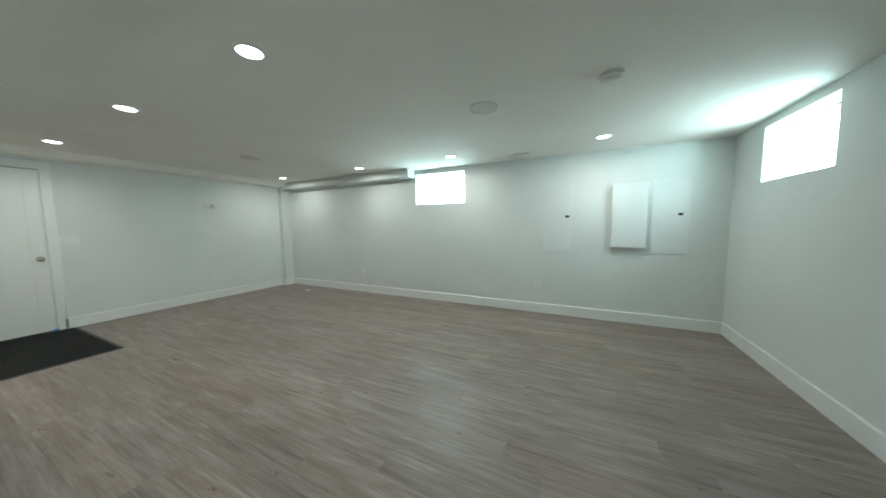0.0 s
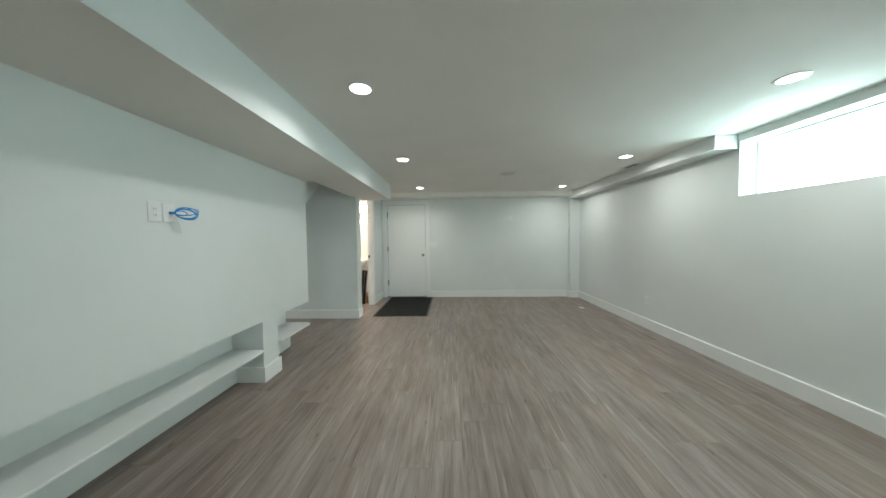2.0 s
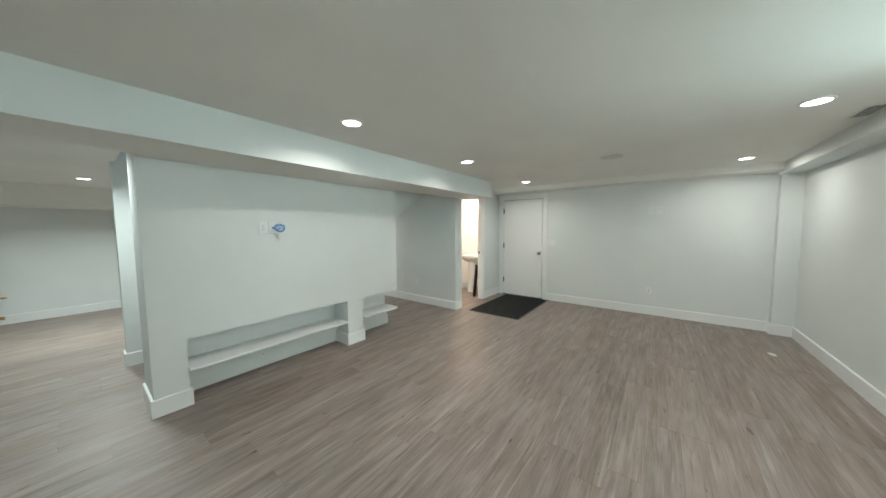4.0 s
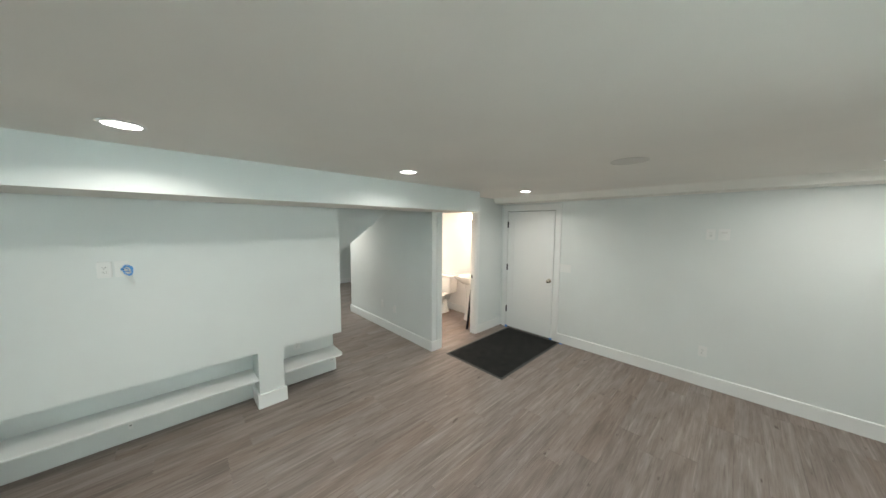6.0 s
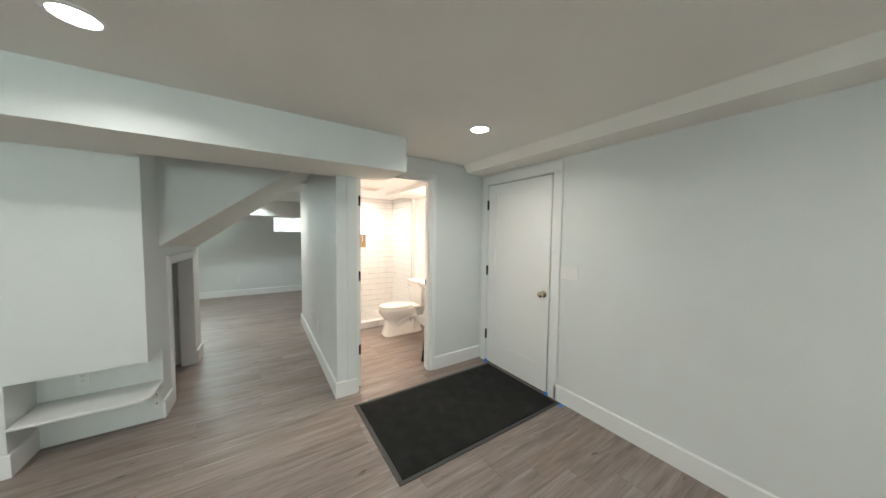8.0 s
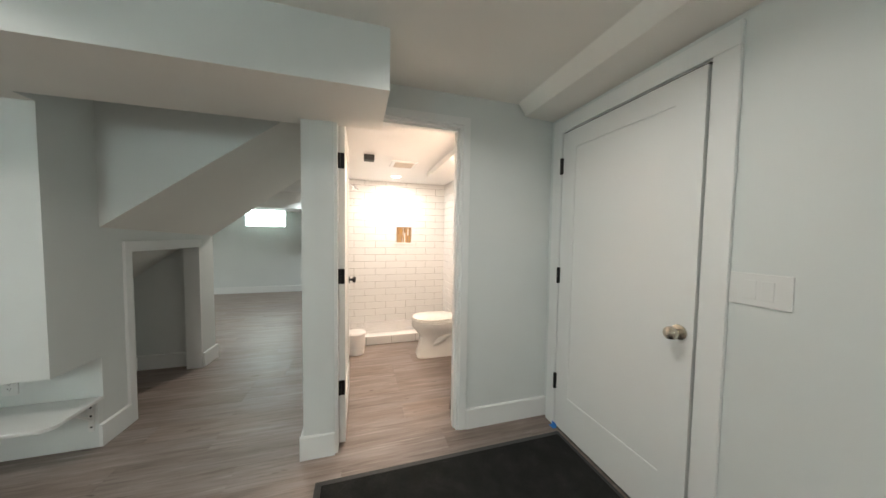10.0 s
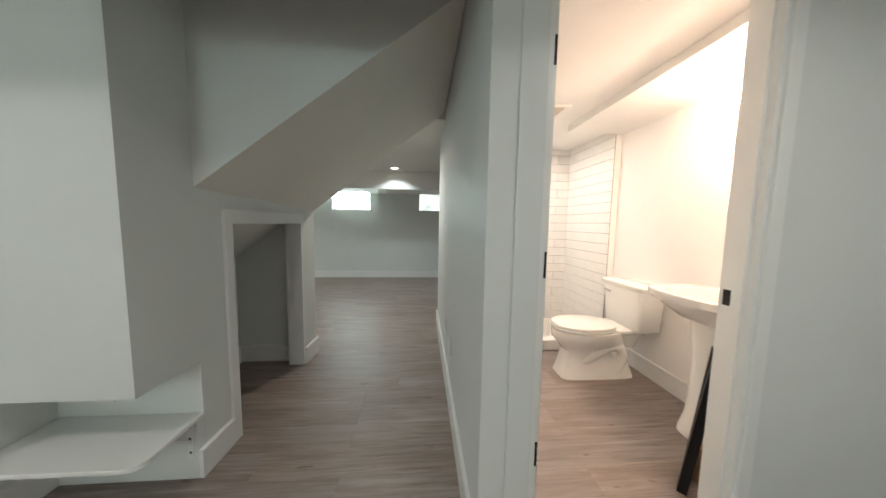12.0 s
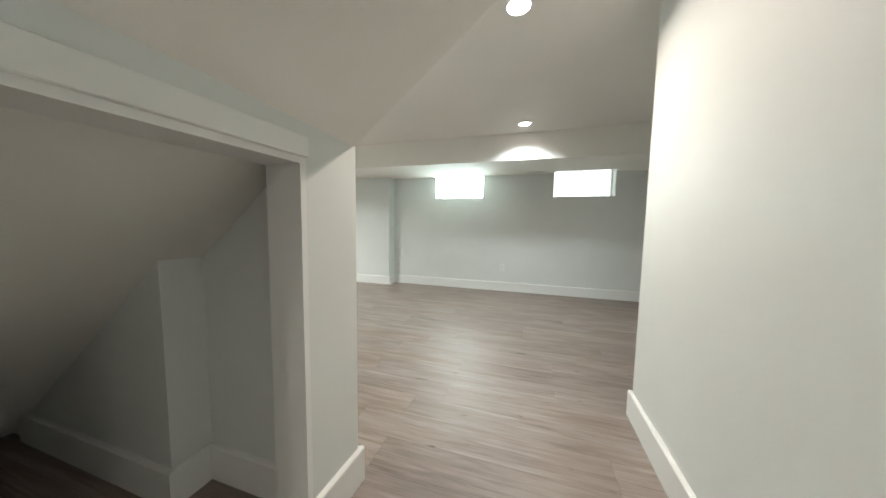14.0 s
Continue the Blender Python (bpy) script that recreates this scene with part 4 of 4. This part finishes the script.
# shower
curb = thing("shower_curb", pose(0, 0, 0), "white tiled shower curb with square cap", "shower curb")
part("core", boxed(SHOWER_X, HALL_W - 0.115, -1.80, -1.705, 0, 0.09), GROUT, curb)
x = SHOWER_X + 0.003
while x < HALL_W - 0.13:
    x1 = min(x + 0.297, HALL_W - 0.118)
    part("tile", boxed(x, x1, -1.706, -1.698, 0.003, 0.088, bevel=0.002), TILE, curb)
    x += 0.30
part("cap", boxed(SHOWER_X, HALL_W - 0.116, -1.808, -1.694, 0.09, 0.105, bevel=0.004), TILE, curb)
pan = setting("shower_floor", boxed(SHOWER_X, HALL_W - 0.115, -2.51, -1.80, 0, 0.04), GROUT)
mos = bmesh.new()
for i in range(50):
    for j in range(24):
        cx, cy = SHOWER_X + 0.015 + 0.0295 * (i + 0.5 * (j % 2)), -2.49 + 0.0285 * j
        if cx > HALL_W - 0.13:
            continue
        ring = [mos.verts.new((cx + 0.0137 * math.cos(k * math.pi / 3), cy + 0.0137 * math.sin(k * math.pi / 3), 0.0425)) for k in range(6)]
        base = [mos.verts.new((v.co.x, v.co.y, 0.04)) for v in ring]
        mos.faces.new(ring)
        for k in range(6):
            mos.faces.new((ring[k], ring[(k + 1) % 6], base[(k + 1) % 6], base[k]))
ob = tagged(part("mosaic", mos, MOSAIC, pan), kind="stuff")
drain = thing("shower_drain", pose(-5.95, -2.1, 0.0425), "round steel shower drain", "drain")
part("grate", turned(bmesh.new(), [(0.05, 0), (0.052, 0.002), (0.045, 0.004), (0.004, 0.003)]), STEEL, drain)
head = thing("shower_fitting", pose(HALL_W - 0.115, -2.2, 1.98), "chrome shower head on a bent arm", "shower")
part("arm", tube(bmesh.new(), [(0, 0, 0), (-0.08, 0, 0.02), (-0.14, 0, -0.01)], 0.010), CHROME, head, smooth=True)
part("rose", turned(bmesh.new(), [(0.012, 0.03), (0.03, 0.0), (0.045, -0.012), (0.043, -0.02)], (-0.15, 0, -0.03)), CHROME, head, smooth=True)
niche = thing("shower_niche", pose(-5.926, -2.51, 1.344), "recessed shower niche lined with brown glass strips", "niche")
part("back", boxed(-0.121, 0.121, -0.062, -0.052, -0.122, 0.122), GROUT, niche, "grey grout bed of the niche")
for a in ((-0.1205, -0.112, -0.1215, 0.1215), (0.112, 0.1205, -0.1215, 0.1215), (-0.112, 0.112, 0.113, 0.1215)):
    part("edge_trim", boxed(a[0], a[1], -0.052, 0.012, a[2], a[3], bevel=0.001), TILE, niche)
part("sill", boxed(-0.155, 0.155, -0.052, 0.024, -0.146, -0.1225, bevel=0.003), TILE, niche)
mix, k = random.Random(4), 0
u = -0.111
while u < 0.104:
    w = mix.choice((0.007, 0.009, 0.012))
    v = -0.1215
    while v < 0.112:
        top_v = min(0.112, v + mix.choice((0.05, 0.08, 0.11, 0.15)))
        part("strip", boxed(u, min(0.111, u + w), -0.052, -0.047, v, top_v - 0.001), mix.choice((STRIPES, STRIPES, BRASS, CARTON, CARTON, MOSAIC)), niche)
        v = top_v
    u += w + 0.001

# ---- water service in the far corner ----
def riser(x, y, top, r, mat, label, valve_z, reach):
    """A pipe on the wall with couplings, clips and one brass valve that reaches to one side."""
    t = thing("water_riser", pose(x, y, 0), label, "pipe", "water riser pipes")
    part("pipe", tube(bmesh.new(), [(0, 0, 0.14), (0, 0, top)], r, 14), mat, t, smooth=True)
    for z, wide in ((0.62, 1.35), (1.02, 1.3), (1.30, 1.45), (1.47, 1.7), (top - 0.04, 1.35)):
        part("coupling", turned(bmesh.new(), [(r, z - 0.03), (r * wide, z - 0.024), (r * wide, z + 0.024), (r, z + 0.03)], steps=16), mat, t, smooth=True)
    for z in (0.55, 1.25):
        part("clip", boxed(-0.075 if reach > 0 else -0.05, r, -0.035, 0.0, z - 0.012, z + 0.012, bevel=0.003), BRASS, t, "rusty pipe clip")
    body = turned(bmesh.new(), [(r * 1.2, valve_z - 0.06), (r * 2.1, valve_z - 0.035), (r * 2.2, valve_z + 0.02), (r * 1.2, valve_z + 0.055)], steps=14)
    turned(body, [(r * 1.3, 0.0), (r * 1.0, reach * 0.5), (0.016, reach * 0.75), (0.006, reach)], (0, 0.01, valve_z - 0.01), "x", 12)
    part("valve", body, BRASS, t, "brass valve body", True)
    part("foot", turned(bmesh.new(), [(0.05, 0), (0.05, 0.01), (0.02, 0.02), (0.018, 0.14)], steps=14), STEEL, t, smooth=True)
    return t


riser(0.075, -5.12, 1.67, 0.03, COPPER, "thick red-brown water riser with brass valve", 0.85, 0.13)
thin = riser(-0.055, -5.12, 1.89, 0.014, IRON, "thin dark iron water riser with brass valve", 0.44, -0.13)
part("elbow", tube(bmesh.new(), [(0, 0, 1.88), (-0.02, 0, 1.90), (-0.05, -0.01, 1.89), (-0.06, -0.03, 1.84)], 0.014, 10), IRON, thin, smooth=True)
mani = thing("water_manifold", pose(0, 0, 0), "low brass water manifold with yellow tags", "pipework")
part("pipe", tube(bmesh.new(), [(-0.16, -5.0, 0.14), (0.75, -5.0, 0.14)], 0.024, 12), BRASS, mani, smooth=True)
for x in (-0.03, 0.18, 0.5):
    part("meter", turned(bmesh.new(), [(0.05, 0.12), (0.052, 0.19), (0.045, 0.215)], (x, -5.0, 0), steps=16), BLACK, mani, "black meter head", True)
    part("tag", boxed(x - 0.045, x + 0.045, -4.952, -4.949, 0.165, 0.195), YELLOW, mani, "yellow tag")
    part("support", turned(bmesh.new(), [(0.04, 0), (0.04, 0.006), (0.012, 0.012), (0.012, 0.12)], (x + 0.07, -5.0, 0), steps=12), STEEL, mani)
wire = [(-0.06 + 0.13 * (1 - math.cos(k * math.pi / 16)), -4.97, 0.2 + 0.3 * math.sin(k * math.pi / 16)) for k in range(17)]
part("wire", tube(bmesh.new(), wire, 0.004, 6), RUBBER, mani, smooth=True)


# ---- wall tiles of the shower ----
def tiled(name, axis, at, out, u0, u1, v0, v1, hole=None):
    """Running-bond tiles of 30 x 10 cm on a bed of grout; each tile is a piece of its own."""
    bed = setting(name, holed(axis, at, at + out * 0.004, u0, u1, v0, v1, [hole] if hole else ()), GROUT, "grey grout bed behind white subway tiles")
    shared, row, v = {}, 0, v0
    while v < v1 - 0.01:
        top_v = min(v + 0.1005, v1)
        u = u0 - (0.15 if row % 2 else 0.0)
        while u < u1 - 0.005:
            a, b, c, d = max(u, u0) + 0.0016, min(u + 0.3015, u1) - 0.0016, v + 0.0016, top_v - 0.0016
            u += 0.3015
            if b - a < 0.01:
                continue
            spans = [(a, b, c, d)]
            if hole and d > hole[2] and c < hole[3] and b > hole[0] and a < hole[1]:
                m0, m1 = max(a, hole[0]), min(b, hole[1])
                spans = [s for s in ((a, m0 - 0.001, c, d), (m1 + 0.001, b, c, d), (m0, m1, c, hole[2]), (m0, m1, hole[3], d)) if s[1] - s[0] > 0.008 and s[3] - s[2] > 0.008]
            for s0, s1, low_v, high_v in spans:
                w, hgt = round(s1 - s0, 4), round(high_v - low_v, 4)
                if (w, hgt) not in shared:
                    size = (-w / 2, w / 2, 0.0, 0.0065, -hgt / 2, hgt / 2) if axis == "y" else (0.0, 0.0065, -w / 2, w / 2, -hgt / 2, hgt / 2)
                    shared[w, hgt] = finish("tile", boxed(*size, bevel=0.0012), TILE)
                ob = new("tile", shared[w, hgt])
                ob.parent = bed
                m, z = (s0 + s1) / 2, (low_v + high_v) / 2
                off = at + out * 0.0035 if out > 0 else at - 0.01
                ob.location = (m, off, z) if axis == "y" else (off, m, z)
        v += 0.1005
        row += 1
    return bed


tiled("wall_shower_back", "y", -2.51, 1, SHOWER_X, HALL_W - 0.115, 0.04, BATH_CEIL, NICHE)
tiled("wall_shower_side", "x", SHOWER_X, 1, -2.50, -1.702, 0.04, BATH_CEIL)
tiled("wall_shower_east", "x", HALL_W - 0.115, -1, -2.50, -1.72, 0.04, BATH_CEIL)

# ---- plank floor ----
floor = bpy.data.objects["floor"]
W, L, GAP = 0.18, 1.22, 0.0003
deal, shared = random.Random(11), {}
rest = bmesh.new()


def plank_mesh(length):
    if length not in shared:
        shared[length] = finish("plank", boxed(-length / 2, length / 2, -W / 2 + GAP, W / 2 - GAP, -0.006, 0.0, bevel=0.0006), OAK)
    return shared[length]


y = Y_N - W / 2
while y > Y_S - W / 2:
    x = X_W - deal.choice((0.2, 0.42, 0.61, 0.83, 1.0))
    while x < X_E:
        a, b = max(x, X_W), min(x + L, X_E)
        x += L
        if b - a < 0.02:
            continue
        length = round(b - a - 2 * GAP, 3)
        if y < -4.2 or (y < -2.8 and a > -2.2):
            block(rest, a + GAP, b - GAP, y - W / 2 + GAP, y + W / 2 - GAP, -0.006, 0.0)
            continue
        ob = new("plank", plank_mesh(length))
        ob.parent = floor
        ob.location = ((a + b) / 2, y, 0)
    y -= W
tagged(part("planks", rest, OAK, floor), kind="stuff")
